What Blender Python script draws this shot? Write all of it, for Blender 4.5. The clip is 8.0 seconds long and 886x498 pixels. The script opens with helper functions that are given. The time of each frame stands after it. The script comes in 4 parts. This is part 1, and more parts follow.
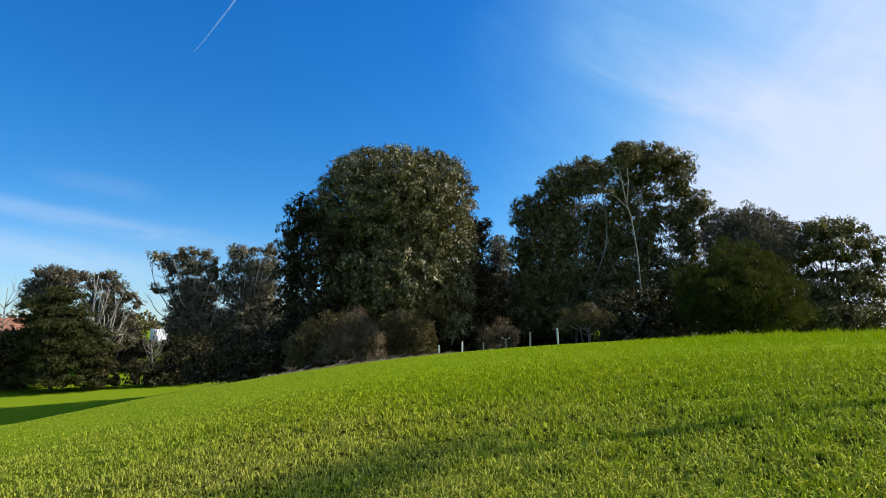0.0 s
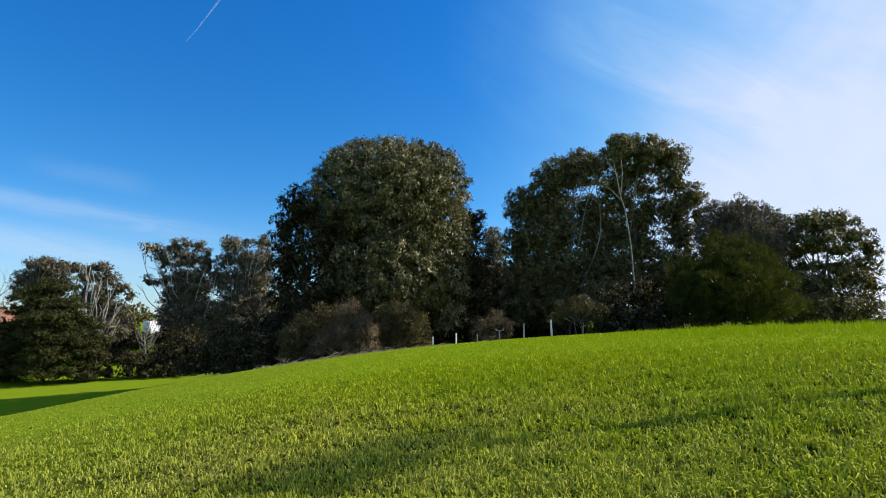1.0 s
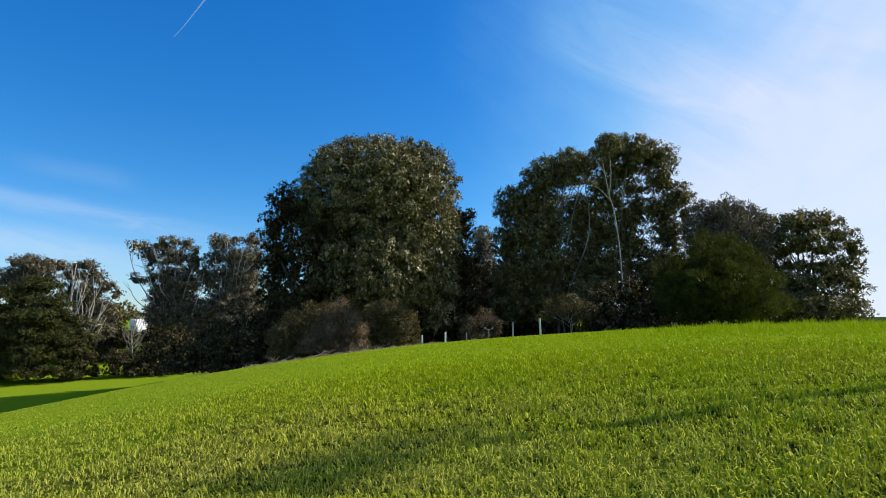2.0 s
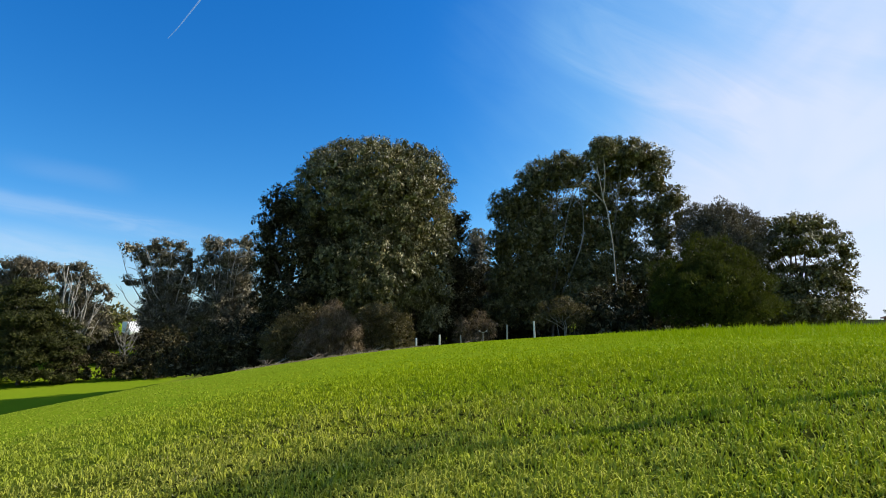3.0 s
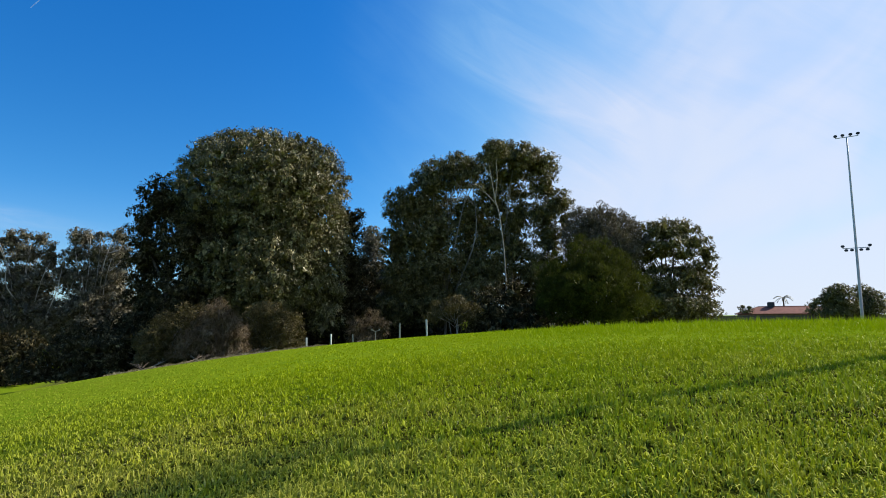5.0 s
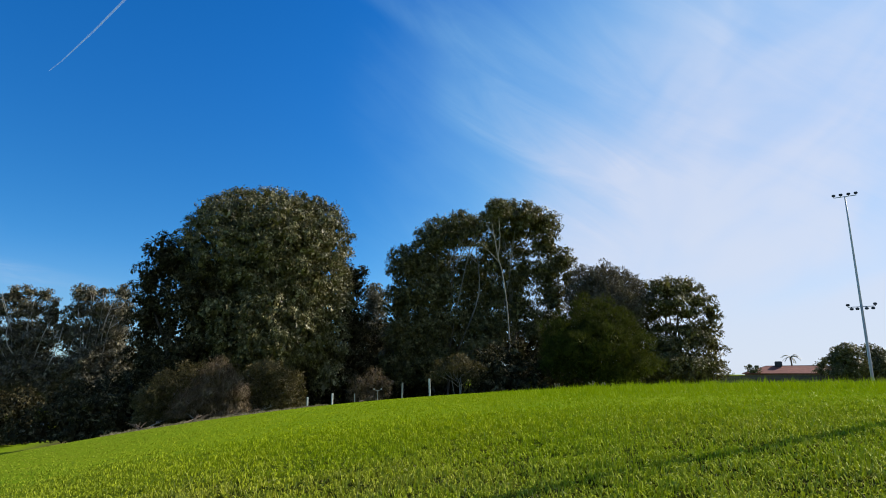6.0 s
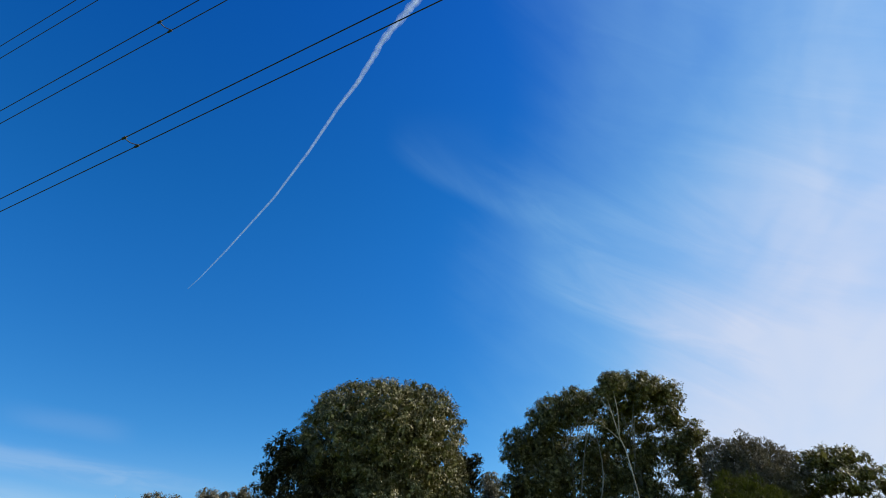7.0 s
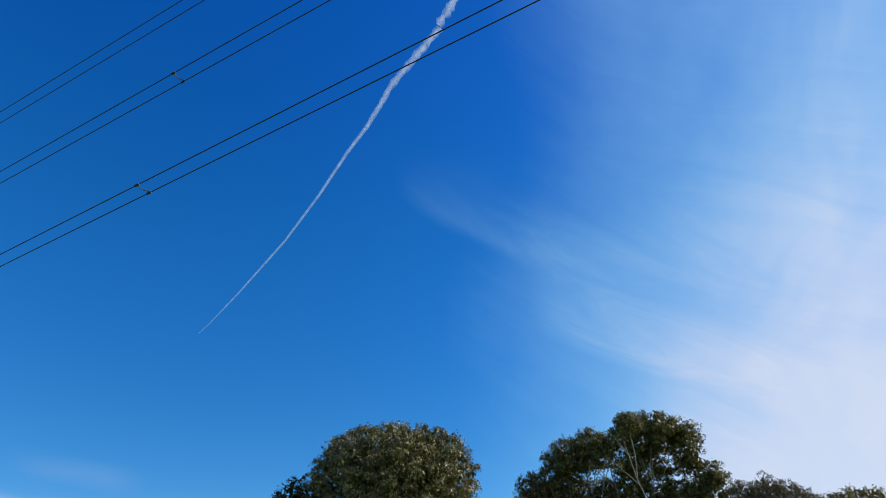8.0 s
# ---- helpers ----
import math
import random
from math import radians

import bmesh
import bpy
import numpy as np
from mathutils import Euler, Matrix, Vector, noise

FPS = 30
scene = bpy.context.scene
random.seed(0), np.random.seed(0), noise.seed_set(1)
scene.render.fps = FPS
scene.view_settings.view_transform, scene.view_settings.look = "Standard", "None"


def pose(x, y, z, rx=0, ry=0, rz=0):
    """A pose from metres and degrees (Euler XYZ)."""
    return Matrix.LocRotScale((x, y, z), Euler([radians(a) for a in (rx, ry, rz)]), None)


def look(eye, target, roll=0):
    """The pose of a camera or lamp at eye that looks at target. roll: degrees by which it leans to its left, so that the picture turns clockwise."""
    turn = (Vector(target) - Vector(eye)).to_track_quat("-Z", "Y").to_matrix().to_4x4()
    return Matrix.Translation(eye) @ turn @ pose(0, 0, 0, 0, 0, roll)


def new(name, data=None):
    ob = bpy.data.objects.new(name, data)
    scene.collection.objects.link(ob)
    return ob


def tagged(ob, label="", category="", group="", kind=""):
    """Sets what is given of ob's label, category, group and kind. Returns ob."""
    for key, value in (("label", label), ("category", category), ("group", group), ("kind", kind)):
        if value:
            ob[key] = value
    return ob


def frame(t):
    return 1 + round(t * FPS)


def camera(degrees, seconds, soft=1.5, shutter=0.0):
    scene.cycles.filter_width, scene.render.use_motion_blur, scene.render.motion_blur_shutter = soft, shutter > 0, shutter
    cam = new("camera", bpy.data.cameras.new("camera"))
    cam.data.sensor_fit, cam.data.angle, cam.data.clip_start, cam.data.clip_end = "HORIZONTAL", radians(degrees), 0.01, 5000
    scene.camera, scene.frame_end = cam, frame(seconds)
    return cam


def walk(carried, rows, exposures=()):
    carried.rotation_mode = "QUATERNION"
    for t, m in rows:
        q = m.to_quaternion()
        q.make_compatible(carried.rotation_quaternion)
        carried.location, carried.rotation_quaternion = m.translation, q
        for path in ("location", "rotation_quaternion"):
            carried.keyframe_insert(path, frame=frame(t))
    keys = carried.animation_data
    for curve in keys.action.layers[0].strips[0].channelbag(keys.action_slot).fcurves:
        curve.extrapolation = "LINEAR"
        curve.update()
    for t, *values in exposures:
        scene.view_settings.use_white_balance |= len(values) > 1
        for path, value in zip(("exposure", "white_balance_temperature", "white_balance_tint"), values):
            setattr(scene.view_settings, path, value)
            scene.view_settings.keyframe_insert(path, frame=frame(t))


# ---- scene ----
cam = camera(74.23, 8.0, soft=0.8)
# seconds, place, yaw, pitch above level, lean to the left
PATH = [
    (0.0, -0.000, 0.000, 1.501, 0.01, 7.54, -0.03),
    (0.5, 0.007, 0.007, 1.500, -0.23, 7.16, -0.03),
    (1.0, 0.004, 0.022, 1.495, -0.57, 6.75, -0.02),
    (1.5, -0.003, -0.003, 1.505, -0.90, 6.52, 0.11),
    (1.7, -0.001, -0.015, 1.508, -1.20, 6.54, 0.06),
    (2.8, 0.019, -0.008, 1.527, -2.08, 6.77, 0.03),
    (3.0, 0.024, -0.001, 1.532, -2.13, 6.82, 0.02),
    (3.5, 0.035, 0.011, 1.537, -3.10, 6.73, -0.09),
    (4.0, 0.048, 0.061, 1.522, -5.84, 6.45, -0.31),
    (4.5, 0.115, 0.144, 1.546, -10.33, 6.23, -0.41),
    (4.7, 0.139, 0.132, 1.558, -11.29, 6.30, -0.35),
    (5.35, 0.115, 0.085, 1.573, -13.08, 7.25, -0.31),
    (5.8, 0.090, 0.043, 1.587, -13.01, 9.66, -0.27),
    (6.0, 0.052, -0.009, 1.624, -12.17, 12.14, -0.12),
    (6.2, -0.019, -0.125, 1.674, -10.28, 15.50, 0.23),
    (6.5, -0.061, -0.388, 1.533, -5.60, 21.83, -0.15),
    (7.0, -0.140, -0.597, 1.566, -1.85, 29.71, -1.62),
    (7.5, -0.112, -0.619, 1.533, -1.06, 32.92, -2.07),
    (8.0, -0.092, -0.578, 1.575, -0.86, 33.69, -2.06),
]
walk(cam, [(t, pose(x, y, z) @ pose(0, 0, 0, 0, 0, yaw) @ pose(0, 0, 0, 90 + pitch) @ pose(0, 0, 0, 0, 0, roll))
           for t, x, y, z, yaw, pitch, roll in PATH],
     exposures=[(0.0, 0.34), (4.7, 0.30), (6.0, 0.16), (6.6, 0.14), (7.3, 0.14), (8.0, 0.14)])

# ---- sky and sun ----
SUN_AZ, SUN_EL = 77.0, 34.0          # degrees from straight ahead to the right, and up
sun_way = Vector((math.sin(radians(SUN_AZ)) * math.cos(radians(SUN_EL)),
                  math.cos(radians(SUN_AZ)) * math.cos(radians(SUN_EL)), math.sin(radians(SUN_EL))))
sun = new("sun", bpy.data.lights.new("sun", "SUN"))
sun.data.energy, sun.data.angle, sun.data.color = 5.5, radians(0.53), (1.0, 0.93, 0.80)
sun.matrix_world = look(sun_way * 50, (0, 0, 0))


class Nodes:
    """Short calls for building node trees."""

    def __init__(self, tree):
        self.tree = tree
        tree.nodes.clear()

    def put(self, kind, **inputs):
        n = self.tree.nodes.new(kind)
        for key, value in inputs.items():
            self.plug(n, key.replace("__", " "), value)
        return n

    def plug(self, n, key, value):
        slot = n.inputs[int(key[1:])] if key[0] == "i" and key[1:].isdigit() else n.inputs[key]
        if isinstance(value, bpy.types.NodeSocket):
            self.tree.links.new(value, slot)
        elif isinstance(value, bpy.types.Node):
            self.tree.links.new(value.outputs[0], slot)
        else:
            slot.default_value = value

    def math(self, op, a, b=0.0, c=0.0):
        n = self.tree.nodes.new("ShaderNodeMath")
        n.operation = op
        for i, v in enumerate((a, b, c)):
            self.plug(n, "i%d" % i, v)
        return n.outputs[0]

    def step(self, v, lo, hi, a=0.0, b=1.0):
        n = self.tree.nodes.new("ShaderNodeMapRange")
        n.interpolation_type = "SMOOTHSTEP"
        for i, x in enumerate((v, lo, hi, a, b)):
            self.plug(n, "i%d" % i, x)
        return n.outputs[0]

    def mix(self, f, a, b, mode="MIX"):
        n = self.tree.nodes.new("ShaderNodeMix")
        n.data_type, n.blend_type = "RGBA", mode
        self.plug(n, "i0", f), self.plug(n, "i6", a), self.plug(n, "i7", b)
        return n.outputs[2]

    def noise(self, vector, scale, detail=3.0, rough=0.55, distort=0.0):
        n = self.put("ShaderNodeTexNoise", Vector=vector, Scale=scale, Detail=detail, Roughness=rough, Distortion=distort)
        return n.outputs[0]

    def scaled(self, vector, sx, sy, sz, rz=0.0):
        n = self.put("ShaderNodeMapping", Vector=vector)
        n.inputs["Scale"].default_value = (sx, sy, sz)
        n.inputs["Rotation"].default_value = (0, 0, radians(rz))
        return n.outputs[0]


def make_world():
    world = bpy.data.worlds.new("world")
    scene.world = world
    world.use_nodes = True
    k = Nodes(world.node_tree)
    way = k.put("ShaderNodeTexCoord").outputs["Generated"]
    sky = k.put("ShaderNodeTexSky")
    sky.sky_type, sky.sun_disc, sky.sun_elevation, sky.sun_rotation = "NISHITA", False, radians(SUN_EL), radians(SUN_AZ)
    sky.altitude, sky.air_density, sky.dust_density, sky.ozone_density = 80.0, 1.0, 0.25, 2.6
    deep = k.put("ShaderNodeHueSaturation", Hue=0.5, Saturation=1.16, Value=1.0, Color=k.mix(1.0, sky.outputs[0], (0.71, 1.04, 1.45, 1), "MULTIPLY"))
    xyz = k.put("ShaderNodeSeparateXYZ", Vector=way)
    x, y, z = xyz.outputs
    tone = k.mix(k.step(z, 0.2, 0.52), (1.1, 1.0, 0.93, 1), (1.2, 1.05, 1.06, 1))
    blue = k.mix(1.0, deep.outputs[0], k.mix(k.step(z, 0.5, 0.88), tone, (1.1, 0.9, 1.16, 1)), "MULTIPLY")
    az = k.math("MULTIPLY", k.math("ARCTAN2", x, y), 57.2958)
    el = k.math("MULTIPLY", k.math("ARCSINE", z), 57.2958)
    flat = k.put("ShaderNodeCombineXYZ", X=az, Y=el)
    # streaks that run down to the right
    wisp = k.noise(k.scaled(k.scaled(flat, 1, 1, 1, 33), 0.035, 0.17, 1), 1.5, 8, 0.62, 1.2)
    veil = k.noise(k.scaled(flat, 0.05, 0.05, 1), 1.0, 4, 0.5, 0.3)
    # the sheet of cirrus over the right half: its edge draws back higher up
    edge = k.math("ADD", 4.0, k.step(el, 28.0, 50.0, 0.0, 16.0))
    inside = k.math("ADD", k.math("SUBTRACT", az, edge), k.math("MULTIPLY", k.math("SUBTRACT", wisp, 0.5), 5.0))
    sheet = k.math("POWER", k.step(inside, k.step(el, 34.0, 54.0, -2.0, -11.0), k.step(el, 6.0, 44.0, 28.0, 52.0)), k.step(el, 15.0, 34.0, 1.0, 0.72))
    height = k.step(el, 8.0, 50.0, 0.91, 0.53)
    # the brighter ridge of cloud inside the sheet
    ridge_az = k.math("ADD", k.step(el, 12.0, 27.0, 34.0, 12.5), k.step(el, 30.0, 40.0, 0.0, -15.0))
    gap = k.math("SUBTRACT", az, ridge_az)
    band = k.math("MULTIPLY", k.step(gap, -3.0, 1.0), k.step(gap, 1.5, 16.0, 1.0, 0.0))
    band = k.math("MULTIPLY", band, k.step(el, 44.0, 33.0))
    dens = k.math("MULTIPLY", k.math("MULTIPLY", sheet, height), k.step(wisp, 0.2, 0.8, 0.93, 1.04))
    dens = k.math("ADD", dens, k.math("MULTIPLY", k.math("MULTIPLY", band, k.step(wisp, 0.25, 0.75, 0.5, 1.0)), 0.15))
    dens = k.math("ADD", dens, k.math("MULTIPLY", k.step(inside, -5.0, 9.0), k.math("MULTIPLY", k.step(veil, 0.3, 0.7), 0.10)))
    # long low streaks to the left
    bend = k.noise(k.scaled(flat, 0.06, 0.1, 1), 1.0, 4, 0.5, 0.3)
    tilt = k.math("ADD", k.math("ADD", el, k.math("MULTIPLY", k.math("ADD", az, 30.0), 0.11)), k.math("MULTIPLY", k.math("SUBTRACT", bend, 0.5), 2.2))
    streak = k.noise(k.scaled(k.scaled(flat, 1, 1, 1, 8), 0.09, 0.55, 1), 1.4, 7, 0.62, 0.9)
    upper = k.math("MULTIPLY", k.step(tilt, 7.4, 8.7), k.step(tilt, 8.9, 10.0, 1.0, 0.0))
    upper = k.math("MULTIPLY", k.math("MULTIPLY", upper, k.step(az, -15.0, -27.0)), k.step(streak, 0.3, 0.62, 0.3, 1.0))
    lower = k.math("MULTIPLY", k.step(tilt, 3.4, 5.4), k.step(tilt, 5.6, 7.6, 1.0, 0.0))
    lower = k.math("MULTIPLY", k.math("MULTIPLY", lower, k.step(az, -17.0, -33.0)), k.step(streak, 0.3, 0.62, 0.45, 1.0))
    faint = k.math("MULTIPLY", k.math("MULTIPLY", k.step(tilt, 10.6, 11.8), k.step(tilt, 11.9, 13.4, 1.0, 0.0)), k.math("MULTIPLY", k.step(az, -25.0, -29.0), k.step(az, -37.0, -32.0)))
    low = k.math("ADD", k.math("MULTIPLY", upper, 0.23), k.math("ADD", k.math("MULTIPLY", lower, 0.26), k.math("MULTIPLY", faint, 0.08)))
    dens = k.math("ADD", dens, low)
    haze = k.math("MULTIPLY", k.step(el, 12.0, -1.0), k.step(az, -8.0, -34.0, 0.13, 0.36))
    dens = k.math("ADD", dens, haze)
    dens = k.math("MINIMUM", dens, 0.93)
    rift = k.noise(k.scaled(k.scaled(flat, 1, 1, 1, -38), 0.04, 0.10, 1), 1.2, 3, 0.5, 0.6)
    thin = k.math("MULTIPLY", k.step(az, 22.0, 38.0), k.math("MULTIPLY", k.step(el, 3.0, 9.0), k.step(rift, 0.4, 0.7, 0.0, 0.17)))
    dens = k.math("MULTIPLY", dens, k.math("SUBTRACT", 1.0, thin))
    white = k.mix(k.step(dens, 0.25, 0.9), k.mix(k.step(az, -2.0, -14.0), (3.3, 6.3, 8.4, 1), (5.3, 6.5, 7.9, 1)), k.mix(k.step(el, 20.0, 42.0), (6.4, 7.05, 8.4, 1), (5.5, 7.0, 8.7, 1)))
    cloud = k.mix(dens, blue, white)
    back = k.put("ShaderNodeBackground", Color=cloud, Strength=0.095)
    k.put("ShaderNodeOutputWorld", Surface=back)


make_world()

# ---- materials ----


def material(name):
    m = bpy.data.materials.new(name)
    m.use_nodes = True
    return m, Nodes(m.node_tree)


def surface(name, dark, light, scale=4.0, rough=0.8, metal=0.0, bump=0.3, fine=30.0, distance=0.01, spec=0.3, stretch=(1, 1, 1)):
    """A rough surface with two scales of variation and relief."""
    m, k = material(name)
    at = k.scaled(k.put("ShaderNodeTexCoord").outputs["Object"], *stretch)
    big, small = k.noise(at, scale), k.noise(at, fine, 4, 0.6)
    f = k.math("MULTIPLY_ADD", small, 0.6, k.math("MULTIPLY", big, 0.6))
    col = k.mix(k.step(f, 0.35, 0.85), (*dark, 1), (*light, 1))
    rel = k.put("ShaderNodeBump", Strength=bump, Distance=distance, Height=small)
    b = k.put("ShaderNodeBsdfPrincipled", Base__Color=col, Roughness=rough, Metallic=metal, Normal=rel)
    b.inputs["Specular IOR Level"].default_value = spec
    k.put("ShaderNodeOutputMaterial", Surface=b)
    return m


def foliage(name, dark, mid, light, rough=0.6, clear=0.22, spec=0.14, patch=0.7):
    """Leaves: each leaf has its own tone, with larger patches of tone through the crown; light shines through."""
    m, k = material(name)
    rnd = k.put("ShaderNodeNewGeometry").outputs["Random Per Island"]
    at = k.put("ShaderNodeTexCoord").outputs["Object"]
    tone = k.math("ADD", k.math("MULTIPLY", k.step(k.noise(at, 1.15, 3), 0.25, 0.75), 0.5), k.math("MULTIPLY", k.step(k.noise(at, 4.2, 2), 0.3, 0.7), 0.5))
    f = k.math("ADD", k.math("MULTIPLY", rnd, 1.0 - patch), k.math("MULTIPLY", tone, patch))
    ramp = k.put("ShaderNodeValToRGB", Fac=f)
    e = ramp.color_ramp.elements
    e[0].position, e[0].color = 0.1, (*dark, 1)
    e[1].position, e[1].color = 0.95, (*light, 1)
    e.new(0.55).color = (*mid, 1)
    b = k.put("ShaderNodeBsdfPrincipled", Base__Color=ramp.outputs[0], Roughness=rough)
    b.inputs["Specular IOR Level"].default_value = spec
    thin = k.put("ShaderNodeBsdfTranslucent", Color=k.mix(0.5, ramp.outputs[0], (mid[0] * 1.6, mid[1] * 1.7, mid[2] * 0.7, 1)))
    k.put("ShaderNodeOutputMaterial", Surface=k.put("ShaderNodeMixShader", i0=clear, i1=b, i2=thin))
    return m


def grass_ground():
    m, k = material("grass ground")
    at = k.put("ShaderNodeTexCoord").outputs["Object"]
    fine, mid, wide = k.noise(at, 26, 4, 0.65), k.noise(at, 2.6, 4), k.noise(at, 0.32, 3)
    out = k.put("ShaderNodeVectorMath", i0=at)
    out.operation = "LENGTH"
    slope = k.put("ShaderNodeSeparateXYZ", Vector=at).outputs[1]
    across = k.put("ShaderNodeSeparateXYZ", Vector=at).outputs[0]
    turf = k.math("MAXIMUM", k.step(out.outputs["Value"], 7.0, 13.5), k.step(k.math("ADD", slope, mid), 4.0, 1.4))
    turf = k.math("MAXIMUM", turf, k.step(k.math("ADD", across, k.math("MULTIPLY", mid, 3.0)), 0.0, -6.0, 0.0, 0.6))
    # nearer ground is coloured almost black, as the shade between blades; turf colour elsewhere
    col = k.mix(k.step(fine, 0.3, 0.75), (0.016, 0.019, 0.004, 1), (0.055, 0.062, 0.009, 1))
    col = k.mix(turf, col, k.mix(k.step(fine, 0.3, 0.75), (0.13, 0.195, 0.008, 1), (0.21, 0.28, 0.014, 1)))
    col = k.mix(k.math("MULTIPLY", k.step(mid, 0.5, 0.72), 0.5), col, (0.18, 0.195, 0.012, 1))
    col = k.mix(k.math("MULTIPLY", k.step(wide, 0.45, 0.7), 0.4), col, (0.11, 0.20, 0.008, 1))
    y = k.put("ShaderNodeSeparateXYZ", Vector=at)
    # leaf litter under the trees
    line = k.math("ADD", k.math("SUBTRACT", y.outputs[1], k.math("MULTIPLY", y.outputs[0], -0.16)), k.math("MULTIPLY", wide, 3.0))
    litter = k.math("MULTIPLY", k.step(line, 43.0, 45.0), k.step(line, 75.0, 70.0))
    litter = k.math("MULTIPLY", litter, k.step(y.outputs[0], -24.0, -20.0))
    col = k.mix(litter, col, k.mix(fine, (0.035, 0.026, 0.015, 1), (0.12, 0.09, 0.05, 1)))
    rel = k.put("ShaderNodeBump", Strength=0.4, Distance=0.03, Height=k.math("ADD", fine, mid))
    b = k.put("ShaderNodeBsdfPrincipled", Base__Color=col, Roughness=1.0, Normal=rel)
    b.inputs["Specular IOR Level"].default_value = 0.0
    k.put("ShaderNodeOutputMaterial", Surface=b)
    return m


def grass_blades():
    m, k = material("grass blades")
    rnd = k.put("ShaderNodeNewGeometry").outputs["Random Per Island"]
    at = k.put("ShaderNodeTexCoord").outputs["Object"]
    wide, mid = k.noise(at, 0.15, 3), k.noise(at, 1.1, 4, 0.6)
    ramp = k.put("ShaderNodeValToRGB", Fac=rnd)
    e = ramp.color_ramp.elements
    e[0].position, e[0].color = 0.0, (0.12, 0.155, 0.003, 1)
    e[1].position, e[1].color = 1.0, (0.56, 0.54, 0.16, 1)
    e.new(0.5).color = (0.355, 0.39, 0.008, 1)
    e.new(0.8).color = (0.46, 0.495, 0.022, 1)
    e.new(0.92).color = (0.48, 0.49, 0.07, 1)
    y = k.put("ShaderNodeSeparateXYZ", Vector=at)
    near = k.math("ADD", y.outputs[1], k.math("MULTIPLY", k.math("SUBTRACT", wide, 0.5), 9.0))
    worn = k.math("MULTIPLY", k.step(mid, 0.30, 0.62, 0.3, 1.0), k.step(near, 9.5, 4.5, 0.05, 0.58))
    worn = k.math("MULTIPLY", worn, k.step(y.outputs[0], 4.0, -0.5, 0.4, 1.0))
    col = k.mix(k.math("MULTIPLY", k.step(wide, 0.42, 0.62), 0.6), ramp.outputs[0], (0.22, 0.325, 0.005, 1))
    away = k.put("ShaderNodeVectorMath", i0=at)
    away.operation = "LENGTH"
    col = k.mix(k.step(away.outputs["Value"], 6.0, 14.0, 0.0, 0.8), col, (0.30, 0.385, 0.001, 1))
    # grazing light on the left slope, put in as a paler, greyer blade colour
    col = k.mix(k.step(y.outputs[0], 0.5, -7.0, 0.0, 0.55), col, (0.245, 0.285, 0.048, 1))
    col = k.mix(worn, col, (0.35, 0.327, 0.08, 1))
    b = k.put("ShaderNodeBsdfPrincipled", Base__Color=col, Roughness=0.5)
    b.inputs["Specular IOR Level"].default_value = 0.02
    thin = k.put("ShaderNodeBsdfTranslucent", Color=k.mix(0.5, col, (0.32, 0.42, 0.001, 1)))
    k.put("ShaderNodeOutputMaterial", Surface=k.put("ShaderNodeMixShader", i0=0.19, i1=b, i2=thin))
    return m


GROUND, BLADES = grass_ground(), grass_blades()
LEAF_OLIVE = foliage("olive gum leaves", (0.025, 0.022, 0.008), (0.112, 0.101, 0.036), (0.56, 0.50, 0.26), rough=0.42, spec=0.22, patch=0.62, clear=0.1)
# the shade among and under the trees is put into this leaf colour
LEAF_SHADED = foliage("gum leaves darkened for shade", (0.018, 0.015, 0.007), (0.044, 0.038, 0.017), (0.27, 0.23, 0.13), rough=0.7, spec=0.05, patch=0.6, clear=0.1)
LEAF_GUM = foliage("gum leaves", (0.029, 0.025, 0.007), (0.112, 0.096, 0.029), (0.47, 0.41, 0.19), rough=0.42, spec=0.2, patch=0.62, clear=0.12)
LEAF_GREY = foliage("grey gum leaves", (0.036, 0.030, 0.017), (0.124, 0.107, 0.066), (0.54, 0.48, 0.33), rough=0.45, spec=0.25, patch=0.64, clear=0.12)
LEAF_GREEN = foliage("wattle leaves", (0.016, 0.019, 0.005), (0.046, 0.050, 0.011), (0.115, 0.115, 0.026), rough=0.65, spec=0.2)
LEAF_SCRAG = foliage("scraggy wattle leaves", (0.045, 0.037, 0.024), (0.115, 0.095, 0.062), (0.26, 0.22, 0.16), clear=0.12)
LEAF_BUSH = foliage("fine bright bush leaves", (0.016, 0.019, 0.004), (0.050, 0.056, 0.009), (0.15, 0.16, 0.024), rough=0.7, spec=0.05, clear=0.2)
LEAF_DULL = foliage("dull olive leaves", (0.032, 0.026, 0.011), (0.088, 0.071, 0.029), (0.24, 0.19, 0.085))
STRAW = foliage("dry straw", (0.16, 0.12, 0.05), (0.38, 0.32, 0.14), (0.62, 0.56, 0.34), rough=0.6, clear=0.25)
LITTER = foliage("dead grass", (0.10, 0.08, 0.05), (0.24, 0.20, 0.13), (0.42, 0.37, 0.27), rough=0.8, clear=0.2)
LEAF_BROWN = foliage("dry shrub twigs", (0.045, 0.031, 0.019), (0.15, 0.104, 0.064), (0.42, 0.32, 0.21), rough=0.8, clear=0.2)
BARK_DARK = surface("dark bark", (0.05, 0.038, 0.028), (0.16, 0.12, 0.09), 3, 0.9, bump=0.8, fine=18, distance=0.03, stretch=(1, 1, 0.25))
BARK_GREY = surface("grey bark", (0.12, 0.105, 0.088), (0.34, 0.31, 0.27), 2.5, 0.85, bump=0.6, fine=16, distance=0.02, stretch=(1, 1, 0.3))
BARK_WHITE = surface("white gum bark", (0.24, 0.215, 0.185), (0.56, 0.52, 0.46), 2, 0.75, bump=0.4, fine=14, stretch=(1, 1, 0.3))
BARK_PALE = surface("pale bark", (0.17, 0.145, 0.115), (0.42, 0.375, 0.31), 2, 0.75, bump=0.4, fine=14, stretch=(1, 1, 0.3))
